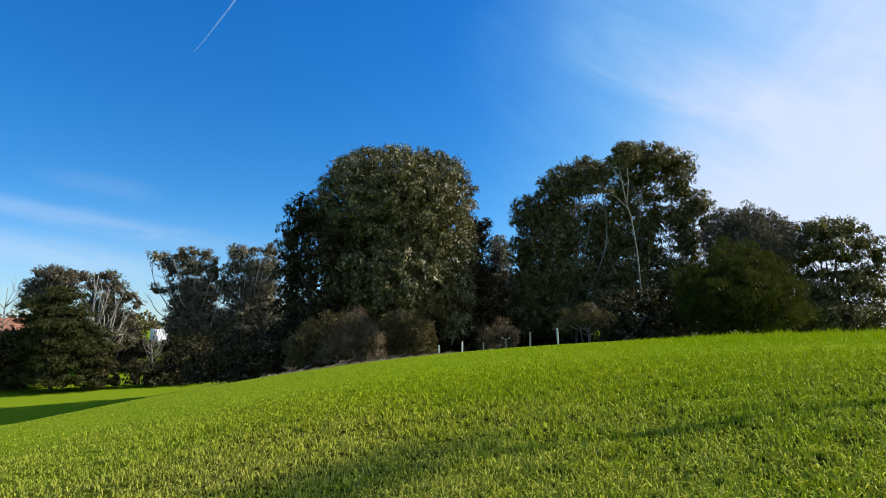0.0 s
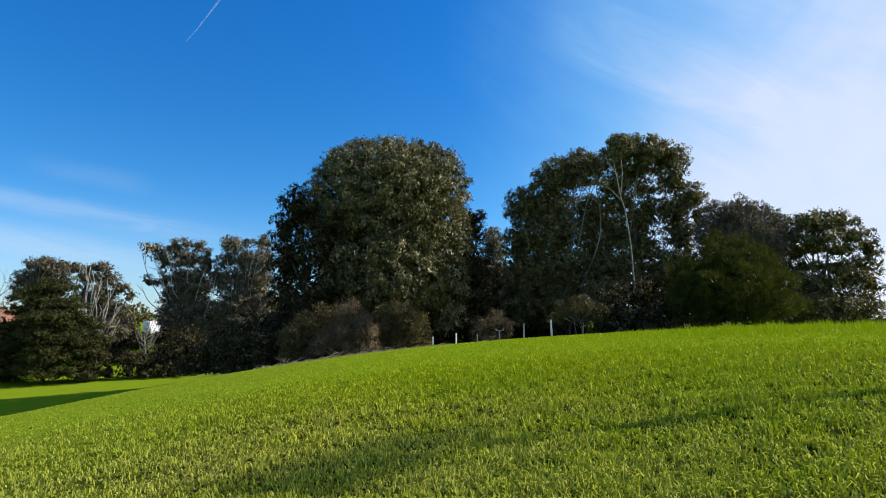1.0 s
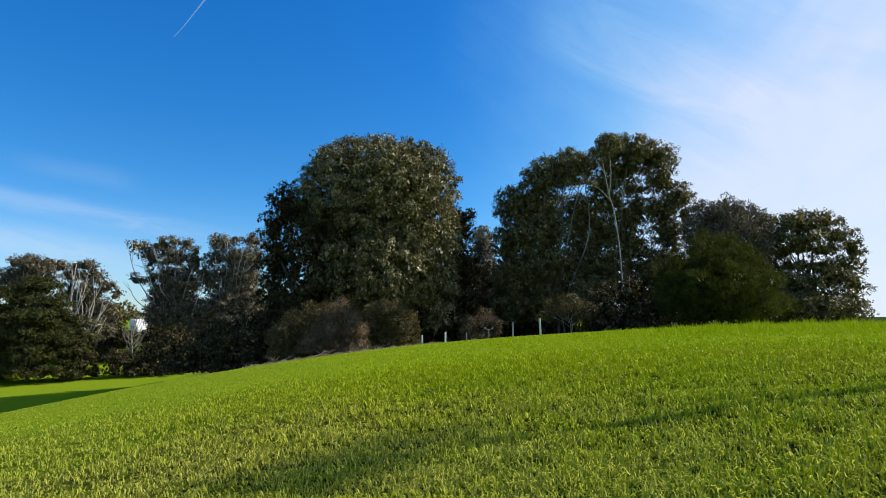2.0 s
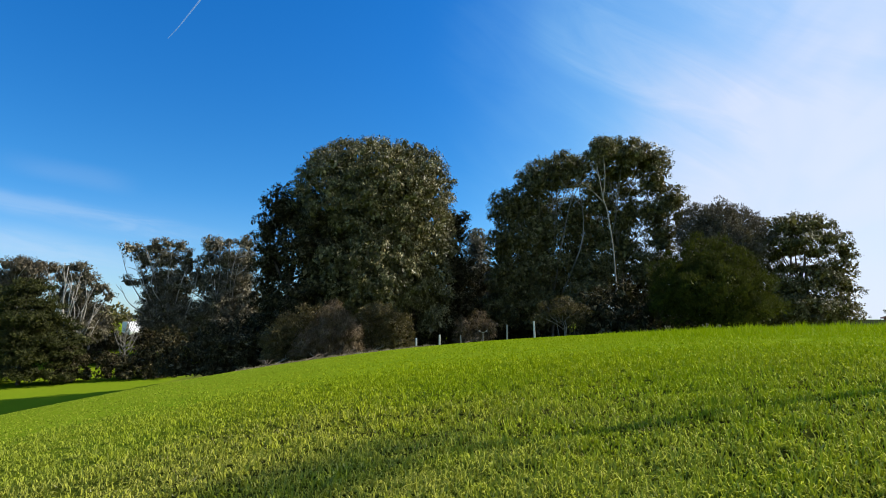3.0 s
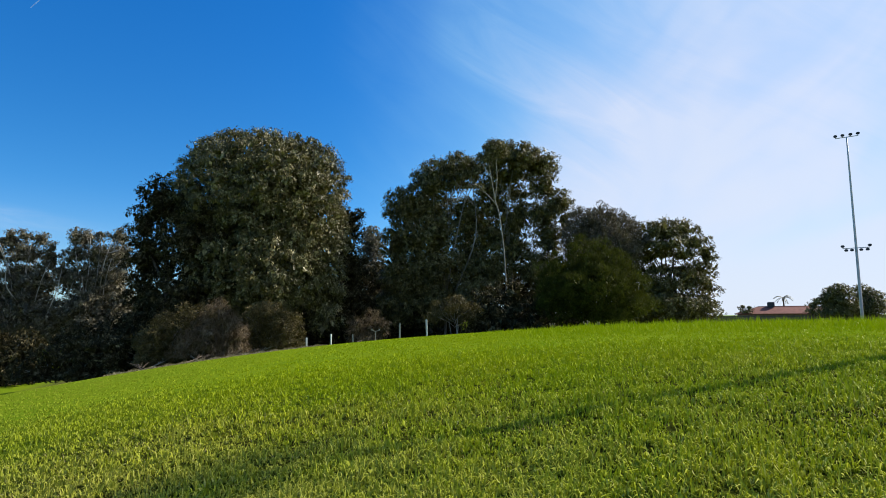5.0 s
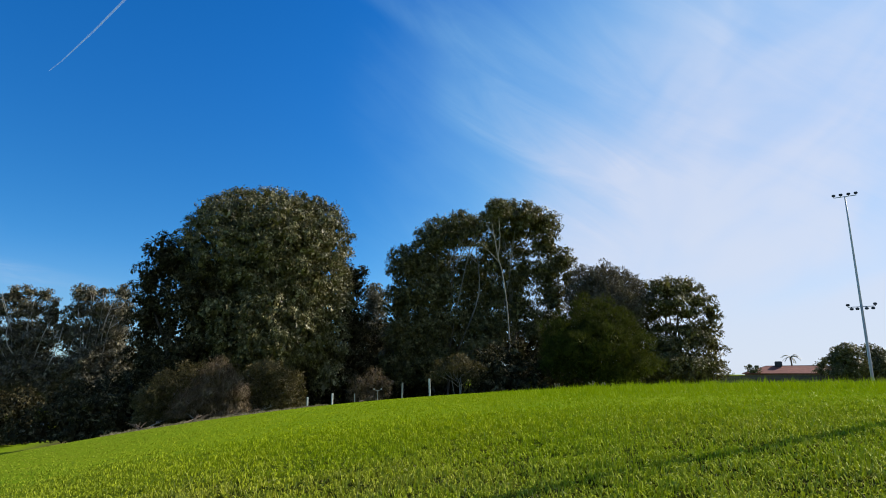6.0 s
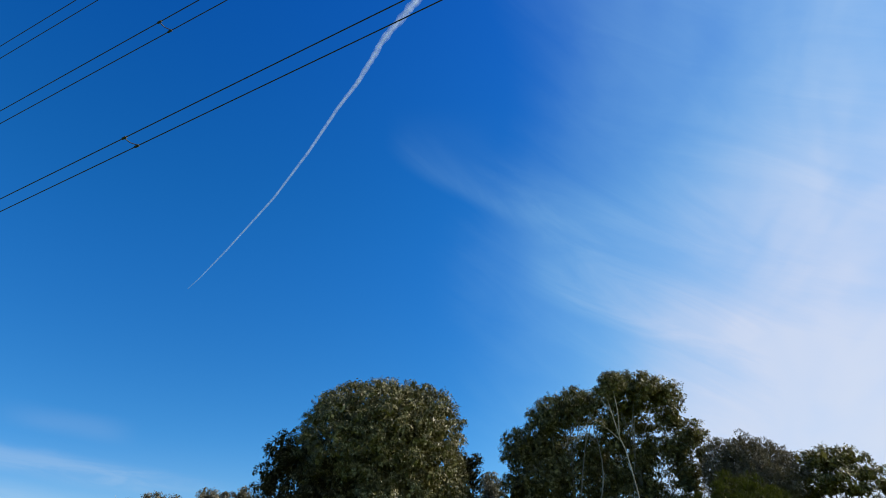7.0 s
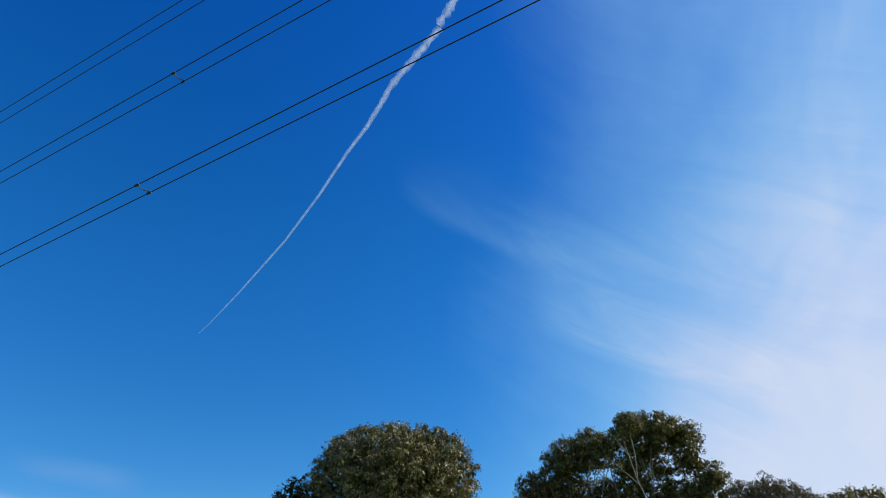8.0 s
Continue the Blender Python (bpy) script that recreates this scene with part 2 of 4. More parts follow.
POST_WOOD = surface("weathered grey wood", (0.22, 0.20, 0.17), (0.50, 0.47, 0.42), 5, 0.9, bump=0.6, fine=40, stretch=(1, 1, 0.12))
POST_WHITE = surface("chalky white paint", (0.42, 0.42, 0.39), (0.68, 0.68, 0.64), 6, 0.6, bump=0.2)
STEEL = surface("galvanised steel", (0.44, 0.43, 0.41), (0.64, 0.62, 0.60), 2, 0.5, 0.1, 0.1)
DARK_METAL = surface("dark lamp housing", (0.03, 0.03, 0.032), (0.07, 0.07, 0.075), 5, 0.5, 0.3, 0.1)
WIRE = surface("weathered aluminium cable", (0.02, 0.02, 0.022), (0.05, 0.05, 0.055), 5, 0.6, 0.2, 0.1)
ROOF_RED = surface("terracotta roof tiles", (0.15, 0.045, 0.030), (0.27, 0.09, 0.06), 1.2, 0.85, bump=0.6, fine=5, distance=0.05)
ROOF_ORANGE = surface("orange roof tiles", (0.28, 0.11, 0.06), (0.42, 0.19, 0.11), 1.2, 0.85, bump=0.6, fine=5, distance=0.05)
ROOF_GREY = surface("grey roof sheet", (0.16, 0.15, 0.15), (0.30, 0.28, 0.27), 1.2, 0.7, bump=0.3)
BRICK = surface("brown brick wall", (0.16, 0.09, 0.065), (0.32, 0.20, 0.15), 2, 0.9, bump=0.5, fine=9)
RENDER = surface("pale rendered wall", (0.40, 0.36, 0.33), (0.56, 0.52, 0.48), 2, 0.9, bump=0.2)
FENCE = surface("dark timber fence", (0.085, 0.06, 0.04), (0.20, 0.145, 0.10), 1.5, 0.9, bump=0.5, fine=12)
GLASS = surface("dark window glass", (0.02, 0.025, 0.03), (0.05, 0.06, 0.07), 2, 0.08, bump=0.0, spec=0.8)
VAN_WHITE = surface("white van paint", (0.70, 0.70, 0.70), (0.85, 0.85, 0.85), 1, 0.3, bump=0.02, spec=0.5)
RUBBER = surface("tyre rubber", (0.02, 0.02, 0.02), (0.05, 0.05, 0.05), 4, 0.9, bump=0.2)
CONCRETE = surface("pale concrete path", (0.42, 0.41, 0.38), (0.62, 0.60, 0.56), 1, 0.9, bump=0.3)


def vapour():
    m, k = material("ice vapour")
    at = k.put("ShaderNodeTexCoord").outputs["Object"]
    thick = k.noise(k.scaled(at, 0.05, 0.05, 0.05), 1.0, 4, 0.6)
    b = k.put("ShaderNodeBsdfDiffuse", Color=(0.76, 0.86, 0.95, 1))
    t = k.put("ShaderNodeBsdfTranslucent", Color=(0.76, 0.86, 0.95, 1))
    white = k.put("ShaderNodeMixShader", i0=0.5, i1=b, i2=t)
    clear = k.put("ShaderNodeBsdfTransparent")
    k.put("ShaderNodeOutputMaterial", Surface=k.put("ShaderNodeMixShader", i0=k.step(thick, 0.3, 0.7, 0.05, 0.11), i1=clear, i2=white))
    return m


VAPOUR = vapour()

# ---- building helpers ----
rng = np.random.default_rng(7)


def base(name, x, y, z, label, category, group="", turn=0.0):
    ob = new(name)
    ob.matrix_world = pose(x, y, z, 0, 0, turn)
    ob.empty_display_size = 0.3
    return tagged(ob, label, category, group)


def part(name, bm, mat, parent=None, label="", smooth=False):
    me = bpy.data.meshes.new(name)
    bm.to_mesh(me)
    bm.free()
    me.materials.append(mat)
    if smooth:
        me.shade_smooth()
    ob = new(name, me)
    ob.parent = parent
    return tagged(ob, label)


def from_arrays(name, verts, faces, mat, parent=None, label="", smooth=False):
    """One mesh from arrays of corners and of equal-sized faces."""
    me = bpy.data.meshes.new(name)
    n, s = faces.shape
    me.vertices.add(len(verts))
    me.vertices.foreach_set("co", verts.astype(np.float32).ravel())
    me.loops.add(n * s)
    me.loops.foreach_set("vertex_index", faces.astype(np.int32).ravel())
    me.polygons.add(n)
    me.polygons.foreach_set("loop_start", np.arange(0, n * s, s, dtype=np.int32))
    me.update(calc_edges=True)
    me.materials.append(mat)
    if smooth:
        me.shade_smooth()
    ob = new(name, me)
    ob.parent = parent
    return tagged(ob, label)


def box(bm, cx, cy, cz, sx, sy, sz, bevel=0.0, turn=0.0):
    r = bmesh.ops.create_cube(bm, size=1.0, matrix=pose(cx, cy, cz, 0, 0, turn) @ Matrix.Diagonal((sx, sy, sz, 1)))
    if bevel:
        bmesh.ops.bevel(bm, geom=list({e for v in r["verts"] for e in v.link_edges}), offset=bevel, segments=2, affect="EDGES", clamp_overlap=True)
    return bm


def tube(bm, points, r0, r1, sides=8, steps=4):
    """A tapered tube along a smooth curve through the points."""
    p = [Vector(a) for a in points]
    ends = [2 * p[0] - p[1], *p, 2 * p[-1] - p[-2]]
    line = []
    for i in range(1, len(ends) - 2):
        a, b, c, d = ends[i - 1:i + 3]
        for j in range(steps):
            t = j / steps
            line.append(0.5 * (2 * b + (c - a) * t + (2 * a - 5 * b + 4 * c - d) * t * t + (3 * b - a - 3 * c + d) * t ** 3))
    line.append(p[-1])
    rings = []
    for i, q in enumerate(line):
        way = (line[min(i + 1, len(line) - 1)] - line[max(i - 1, 0)]).normalized()
        u = way.orthogonal().normalized() if i == 0 else (side - way * side.dot(way)).normalized()
        side, v = u, way.cross(u)
        r = r0 + (r1 - r0) * i / (len(line) - 1)
        rings.append([bm.verts.new(q + (u * math.cos(a) + v * math.sin(a)) * r) for a in (2 * math.pi * s / sides for s in range(sides))])
    for a, b in zip(rings, rings[1:]):
        for s in range(sides):
            bm.faces.new((a[s], a[(s + 1) % sides], b[(s + 1) % sides], b[s]))
    bm.faces.new(rings[0][::-1])
    bm.faces.new(rings[-1])
    return bm


# ---- the ground ----
def ground_z(x, y):
    """The mound: a slope that rises to the right and rounds off, running out on lower flats."""
    x, y = np.asarray(x, float), np.asarray(y, float)
    r = np.maximum(np.hypot(x, y), 1e-6)
    u, v = x * np.minimum(r, 45) / r, y * np.minimum(r, 45) / r
    m = 0.117 * u + 0.0603 * v - 0.00377 * u * u - 0.00198 * v * v - 0.00075 * u * v + 7.9e-6 * u ** 3 - 1.05e-5 * u * u * v - 0.15 * np.maximum(r - 45, 0)
    s, b = np.clip((x + 25) / 60, 0, 1), np.clip((y - 52) / 42, 0, 1)
    s, b = s * s * (3 - 2 * s), b * b * (3 - 2 * b)
    flats = -4.6 + 4.15 * s + 3.4 * (1 - s) * b
    z = flats + 1.2 * np.logaddexp(0, (m - flats) / 1.2)
    near = np.exp(-(x * x + y * y) / 150)
    lumps = 0.016 * np.sin(1.9 * x + 0.7 * y + 1.1) * np.sin(1.3 * y - 0.8 * x) + 0.013 * np.sin(4.3 * x - 1.7 * y) * np.sin(3.7 * y + 0.9 * x + 2)
    return z + near * lumps


def make_ground():
    rad = np.concatenate([[0.0], np.linspace(0.5, 16, 110), 16 * (60 / 16) ** (np.arange(1, 101) / 100), 60 * (4500 / 60) ** (np.arange(1, 41) / 40)])
    n = 220
    ang = np.arange(n) * 2 * math.pi / n
    r, a = np.meshgrid(rad[1:], ang, indexing="ij")
    x, y = (r * np.sin(a)).ravel(), (r * np.cos(a)).ravel()
    verts = np.concatenate([[[0, 0, float(ground_z(0, 0))]], np.stack([x, y, ground_z(x, y)], 1)])
    i, j = np.meshgrid(np.arange(len(rad) - 2), np.arange(n), indexing="ij")
    q = lambda i, j: 1 + i * n + j % n
    quads = np.stack([q(i, j), q(i, j + 1), q(i + 1, j + 1), q(i + 1, j)], -1).reshape(-1, 4)
    two = np.arange(0, n, 2)
    hub = np.stack([np.zeros(n // 2, int), q(0, two), q(0, two + 1), q(0, two + 2)], -1)[:, ::-1]
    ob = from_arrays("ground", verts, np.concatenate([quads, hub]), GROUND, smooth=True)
    tagged(ob, "grassy mound falling to lower flat fields", "ground", kind="structure")


make_ground()


def make_grass():
    """Blades over the mound, thinning out with the distance from its foot."""
    soft = np.random.default_rng(5)

    def spread(n, r0, r1, power):
        u = rng.random(n)
        r = (r0 ** power + u * (r1 ** power - r0 ** power)) ** (1 / power) if power else r0 * (r1 / r0) ** u
        a = np.radians(rng.uniform(-50, 58, n) + soft.normal(0, 5.0, n))
        r = r * (1 + soft.normal(0, 0.07, n))
        return r * np.sin(a), r * np.cos(a), r

    def blades(x, y, long, wide, joint):
        n = len(x)
        z = ground_z(x, y) - 0.01
        turn, lean = rng.uniform(0, 2 * math.pi, n), np.clip(np.abs(rng.normal(0.83, 0.42, n)), 0.1, 1.6)
        way = np.stack([np.cos(turn), np.sin(turn), np.zeros(n)], 1)
        across = np.stack([-np.sin(turn), np.cos(turn), np.zeros(n)], 1)
        face = rng.uniform(-1.2, 1.2, n)[:, None]
        across = across * np.cos(face) + way * np.sin(face)
        root, up = np.stack([x, y, z], 1), np.array([[0, 0, 1.0]])
        w, h, ln = wide[:, None], long[:, None], lean[:, None]
        tip = root + up * h * np.cos(ln) + way * h * np.sin(ln)
        if not joint:
            v = np.stack([root - across * w, root + across * w, tip], 1).reshape(-1, 3)
            return v, np.arange(3 * n).reshape(-1, 3)
        mid = root + up * h * 0.6 * np.cos(ln * 0.5) + way * h * 0.6 * np.sin(ln * 0.5)
        tip = tip - up * h * 0.22 * ln
        v = np.stack([root - across * w, root + across * w, mid + across * w * 0.8, mid - across * w * 0.8, tip], 1).reshape(-1, 3)
        b = np.arange(n)[:, None] * 5
        return v, np.concatenate([b + [[0, 1, 2]], b + [[0, 2, 3]], b + [[3, 2, 4]]])

    # the turf behind and beside, thinner
    n = 60000
    r, a = 11.0 * np.sqrt(rng.random(n)), rng.uniform(-math.pi, math.pi, n)
    keep = (np.abs(a - 0.07) > 0.92) | (r < 4.3)
    x, y = (r * np.sin(a))[keep], (r * np.cos(a))[keep]
    v, f = blades(x, y, 0.10 * rng.uniform(0.5, 1.4, len(x)), 0.0095 * rng.uniform(0.6, 1.4, len(x)), False)
    tagged(from_arrays("grass", v, f, BLADES), "short bright green winter grass on the mound", "grass", kind="stuff")
    for count, few, gap, r0, r1, power, long, wide, joint in ((170000, 5, 0.016, 3.4, 12.0, 0.4, 0.108, 0.0048, True),
                                                              (270000, 3, 0.02, 9.0, 42.0, 0.0, 0.062, 0.0095, False)):
        x, y, r = (np.repeat(q, few) for q in spread(count // few, r0, r1, power))
        count = len(x)
        x, y = x + rng.normal(0, gap, count), y + rng.normal(0, gap, count)
        tuft = 0.8 + 0.22 * np.sin(2.1 * x + 1.3 * y) * np.sin(1.7 * y - 0.6 * x) * np.exp(-r / 12) + 0.2 * np.sin(5.3 * x + 1.9 * y + 2.0 * np.sin(1.3 * y)) * np.sin(6.1 * y - 2.3 * x + 2.0 * np.sin(1.1 * x))
        h = long * tuft * rng.uniform(0.45, 1.4, count) * np.clip(1.3 - r / 40, 0.55, 1.0) * np.clip(0.92 + x / 30, 0.72, 1.0)
        w = wide * rng.uniform(0.6, 1.4, count) * (1 + r / 22)
        v, f = blades(x, y, h, w, joint)
        tagged(from_arrays("grass", v, f, BLADES), "short bright green winter grass on the mound", "grass", kind="stuff")


make_grass()


def straw_blades():
    """Dry straw lying among the green blades where the grass is worn."""
    n = 9000
    r, a = 3.0 * (8.0 / 3.0) ** rng.random(n), np.radians(rng.uniform(-56, 60, n))
    x, y = r * np.sin(a), r * np.cos(a)
    keep = np.sin(1.1 * x + 0.4 * y + 0.6) * np.sin(0.9 * y - 0.5 * x) + rng.normal(0, 0.5, n) > 0.1 + np.clip(x * 0.12, 0, 0.5)
    x, y = x[keep], y[keep]
    n = len(x)
    long, turn, lean = rng.uniform(0.04, 0.08, n), rng.uniform(0, 6.28, n), rng.uniform(0.9, 1.45, n)
    z = ground_z(x, y) + rng.uniform(0.0, 0.03, n)
    tip = np.stack([x + np.cos(turn) * np.sin(lean) * long, y + np.sin(turn) * np.sin(lean) * long, z + np.cos(lean) * long], 1)
    w = np.stack([-np.sin(turn), np.cos(turn), 0 * turn], 1) * rng.uniform(0.002, 0.0045, n)[:, None]
    root = np.stack([x, y, z], 1)
    v = np.stack([root - w, root + w, tip], 1).reshape(-1, 3)
    tagged(from_arrays("straw", v, np.arange(3 * n).reshape(-1, 3), STRAW), "dry pale straw scattered through the worn grass", "straw", kind="stuff")


straw_blades()


# ---- trees ----
def spaced(p, gap):
    """Which of the points to keep so that no two lie closer than gap."""
    cells, kept = {}, []
    for i, (q, c) in enumerate(zip(p.tolist(), np.floor(p / gap).astype(int).tolist())):
        close = (cells.get((c[0] + a, c[1] + b, c[2] + d)) for a in (-1, 0, 1) for b in (-1, 0, 1) for d in (-1, 0, 1))
        if not any(o and (o[0] - q[0]) ** 2 + (o[1] - q[1]) ** 2 + (o[2] - q[2]) ** 2 < gap * gap for o in close):
            cells[tuple(c)] = q
            kept.append(i)
    return np.array(kept, int)


def unit(v):
    return v / np.maximum(np.linalg.norm(v, axis=1), 1e-9)[:, None]


def leaves(lobes, clump=0.7, gap=0.9, sprays=24, per=8, length=0.17, width=0.028, droop=0.8, spread=0.6, ragged=0.05, fill=12.0, core=0.42, heart=16, rise=0.45, flat=0.75, floor=0.15, knot=0.07):
    """A crown: rounded lobes carry clumps, clumps carry sprays, sprays carry leaves, each a folded blade; larger leaves fill the inside."""
    c = np.array([l[:3] for l in lobes], float)
    r = np.array([(l[3], l[3], l[4]) for l in lobes], float)
    area = 4 * math.pi * (r[:, 0] * (r[:, 0] + 2 * r[:, 2]) / 3)

    def scatter(n, k, shrink):
        pick = rng.choice(len(c), n, p=area / area.sum())
        u = unit(rng.normal(size=(n, 3)))
        p = c[pick] + u * np.maximum(r[pick] - shrink, r[pick] * 0.3) * k[:, None]
        deep = np.min(np.linalg.norm((p[:, None] - c[None]) / np.maximum(r - shrink, r * 0.3)[None], axis=2), axis=1)
        return p, u, deep

    # clumps on the outside of the lobes
    n = int(area.sum() * 5 / (clump * gap) ** 2)
    n = min(n, 40000)
    p, u, deep = scatter(n, rng.normal(1.0, ragged, n), clump * 0.7)
    keep = (deep > 0.86) & ((u[:, 1] < 0.45) | (rng.random(n) < 0.5))
    p, u = p[keep], u[keep]
    keep = spaced(p, clump * gap)
    p, u = p[keep], u[keep]
    n = len(p)
    size = clump * rng.uniform(0.65, 1.25, n)
    m = n * sprays
    w = unit(rng.normal(size=(m, 3)) * 0.75 + np.repeat(u, sprays, 0) * 0.7 + np.array([0, 0, rise]))
    at = np.repeat(p, sprays, 0) + w * np.repeat(size, sprays)[:, None] * rng.normal(0.9, 0.13, m)[:, None] * np.array([1, 1, flat])
    hang = unit(rng.normal(size=(m, 3)) * spread + w * 0.5 + np.array([0, 0, -droop]))
    k = m * per
    w, hang = np.repeat(w, per, 0), np.repeat(hang, per, 0)
    root = np.repeat(at, per, 0) + rng.normal(size=(k, 3)) * knot
    way = unit(hang + rng.normal(size=(k, 3)) * 0.35)
    face = np.repeat(unit(w[::per] + rng.normal(size=(m, 3)) * 0.4), per, 0) + rng.normal(size=(k, 3)) * 0.2
    # the inside of the crown, and the close heart of every clump
    ni, nc = int(area.sum() * fill), n * heart
    q, _, _ = scatter(ni, rng.uniform(0.2, 0.8, ni), clump * 0.75)
    h = np.repeat(p, heart, 0) + rng.normal(size=(nc, 3)) * np.repeat(size, heart)[:, None] * 0.26 * np.array([1, 1, flat])
    root, face = np.concatenate([root, q, h]), np.concatenate([face, rng.normal(size=(ni + nc, 3))])
    way = np.concatenate([way, unit(rng.normal(size=(ni + nc, 3)) * 0.8 + np.array([0, 0, -droop]))])
    long = np.concatenate([np.full(k, length), np.full(ni, core), np.repeat(size, heart) * 0.62])
    wide = np.concatenate([np.full(k, width), np.full(ni, core * 0.24), np.repeat(size, heart) * 0.17])
    k += ni + nc
    side = unit(np.cross(way, face))
    up = np.cross(side, way)
    ln, wd = (long * rng.uniform(0.6, 1.35, k))[:, None], (wide * rng.uniform(0.7, 1.3, k))[:, None]
    root = root - way * np.where(np.arange(k) < m * per, 0.0, 0.5)[:, None] * ln
    mid = root + way * ln * 0.45 + up * wd * 0.35
    v = np.stack([root, mid + side * wd, root + way * ln, mid - side * wd], 1)
    v = v[v[:, :, 2].min(1) > floor]
    return v.reshape(-1, 3), np.arange(len(v) * 4).reshape(-1, 4)


def tree(name, at, lobes, leaf, bark, label, category="tree", stems=1, girth=0.3, limbs=True, lean=0.0, group="", boughs=0, fore=0.0, **crown):
    x, y = at
    if category == "shrub":
        lobes = [*lobes, *((l[0], l[1], l[4] * 0.5, l[3], l[4]) for l in lobes)]
    ob = base(name, x, y, float(ground_z(x, y)) - 0.05, label, category, group)
    top = max(l[2] for l in lobes)
    mid = np.average([l[:2] for l in lobes], axis=0, weights=[l[3] for l in lobes])
    for s in range(stems):
        a = 2.4 * s + 0.5
        off = 0.0 if stems == 1 else (0.35 + 0.1 * s) * min(1.0, top / 7)
        goal = sorted(lobes, key=lambda l: -l[2])[s % len(lobes)]
        foot = (off * math.cos(a), off * math.sin(a), -0.15)
        bend = (off * 2.0 * math.cos(a) + lean + mid[0] * 0.25, off * 2.0 * math.sin(a) + mid[1] * 0.25, top * 0.35)
        head = (goal[0] * 0.85, goal[1] * 0.85, goal[2])
        knee = tuple(0.45 * b + 0.55 * h + rng.normal() * 0.15 for b, h in zip(bend, head))
        part("trunk", tube(bmesh.new(), [foot, bend, knee, head], girth * (1.0 if s == 0 else 0.75), girth * 0.12, 10, 6), bark, ob, smooth=True)
    if limbs:
        for i, l in enumerate(lobes):
            h0 = min(l[2] * 0.55, top * 0.55)
            t = h0 / top
            start = (mid[0] * t * 0.6, mid[1] * t * 0.6, h0)
            kink = (start[0] * 0.65 + l[0] * 0.35 + rng.normal() * 0.3, start[1] * 0.65 + l[1] * 0.35 + rng.normal() * 0.3, h0 * 0.5 + l[2] * 0.5)
            end = (l[0], l[1], l[2] + l[4] * 0.3)
            part("limb", tube(bmesh.new(), [start, kink, end], girth * 0.38, 0.02, 7, 4), bark, ob, smooth=True)
    for i in range(boughs):
        l = lobes[i % len(lobes)]
        a, h0 = rng.uniform(-2.6, 0.5), top * rng.uniform(0.22, 0.5)
        end = np.array([l[0] + math.cos(a) * l[3] * 0.6, l[1] + math.sin(a) * l[3] * 0.8 - fore, l[2] + l[4] * rng.uniform(-0.6, 0.2)])
        start = np.array([l[0] * 0.55 + rng.normal() * 0.4, l[1] * 0.6 - 0.6 - fore, min(h0, end[2] * 0.6)])
        kink = start * 0.45 + end * 0.55 + rng.normal(size=3) * 0.3 - np.array([0, 0, 0.3])
        fork = kink * 0.5 + end * 0.5
        side = end + rng.normal(size=3) * 0.6
        part("branch", tube(bmesh.new(), [tuple(start), tuple(kink), tuple(end)], 0.075, 0.02, 6, 4), bark, ob, smooth=True)
        part("branch", tube(bmesh.new(), [tuple(fork), tuple(fork * 0.4 + side * 0.6 + rng.normal(size=3) * 0.15), tuple(side)], 0.04, 0.015, 6, 3), bark, ob, smooth=True)
    v, f = leaves(lobes, **crown)
    from_arrays("crown", v, f, leaf, ob)
    return ob


BIG_GUM = dict(clump=0.74, gap=1.16, sprays=30, per=6, length=0.18, width=0.036, droop=0.9, fill=20.0)
OPEN_GUM = dict(clump=0.68, gap=1.02, sprays=26, per=6, length=0.18, width=0.035, droop=0.9, fill=24.0, ragged=0.07, core=0.4)
FAR_GUM = dict(clump=0.8, gap=1.05, sprays=34, per=5, length=0.2, width=0.04, droop=0.7, fill=20.0, core=0.5, heart=22, ragged=0.06)
tree("eucalyptus_tree", (-4.2, 46.3), [(0.5, -0.3, 12.4, 6.1, 4.9), (-2.0, 0.5, 14.7, 3.0, 3.0), (3.5, -0.8, 13.7, 3.2, 3.2), (0.8, -1.8, 14.2, 3.5, 2.8), (-0.9, -1.3, 9.8, 3.2, 3.9), (3.2, -1.8, 9.1, 3.5, 3.9), (0.6, -2.3, 6.5, 4.5, 3.4), (4.4, -1.3, 6.3, 2.2, 2.9), (-1.7, -0.3, 5.7, 2.6, 3.5), (-0.2, 1.7, 10.5, 5.2, 5.6), (5.1, -1.8, 3.7, 1.3, 1.7)],
     LEAF_OLIVE, BARK_DARK, "huge round olive-green gum tree with dense hanging leaves", girth=0.5, **BIG_GUM)
# two gums whose shaded look comes from the darkened leaf colour
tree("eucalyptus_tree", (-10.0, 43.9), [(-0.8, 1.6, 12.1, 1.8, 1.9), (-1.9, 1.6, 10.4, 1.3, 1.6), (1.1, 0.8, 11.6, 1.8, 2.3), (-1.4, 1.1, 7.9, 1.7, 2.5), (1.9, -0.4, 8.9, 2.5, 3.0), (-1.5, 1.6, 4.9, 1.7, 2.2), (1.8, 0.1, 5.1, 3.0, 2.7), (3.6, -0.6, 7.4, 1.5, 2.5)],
     LEAF_SHADED, BARK_DARK, "gum tree behind the huge round one, its leaves coloured dark for shade", girth=0.35, **BIG_GUM)
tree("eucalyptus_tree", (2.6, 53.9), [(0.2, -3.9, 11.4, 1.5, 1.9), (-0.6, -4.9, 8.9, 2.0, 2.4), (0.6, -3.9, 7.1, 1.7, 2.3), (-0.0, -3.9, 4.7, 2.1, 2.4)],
     LEAF_SHADED, BARK_DARK, "narrow gum tree standing in shade that is put into its leaf colour", girth=0.25, **BIG_GUM)
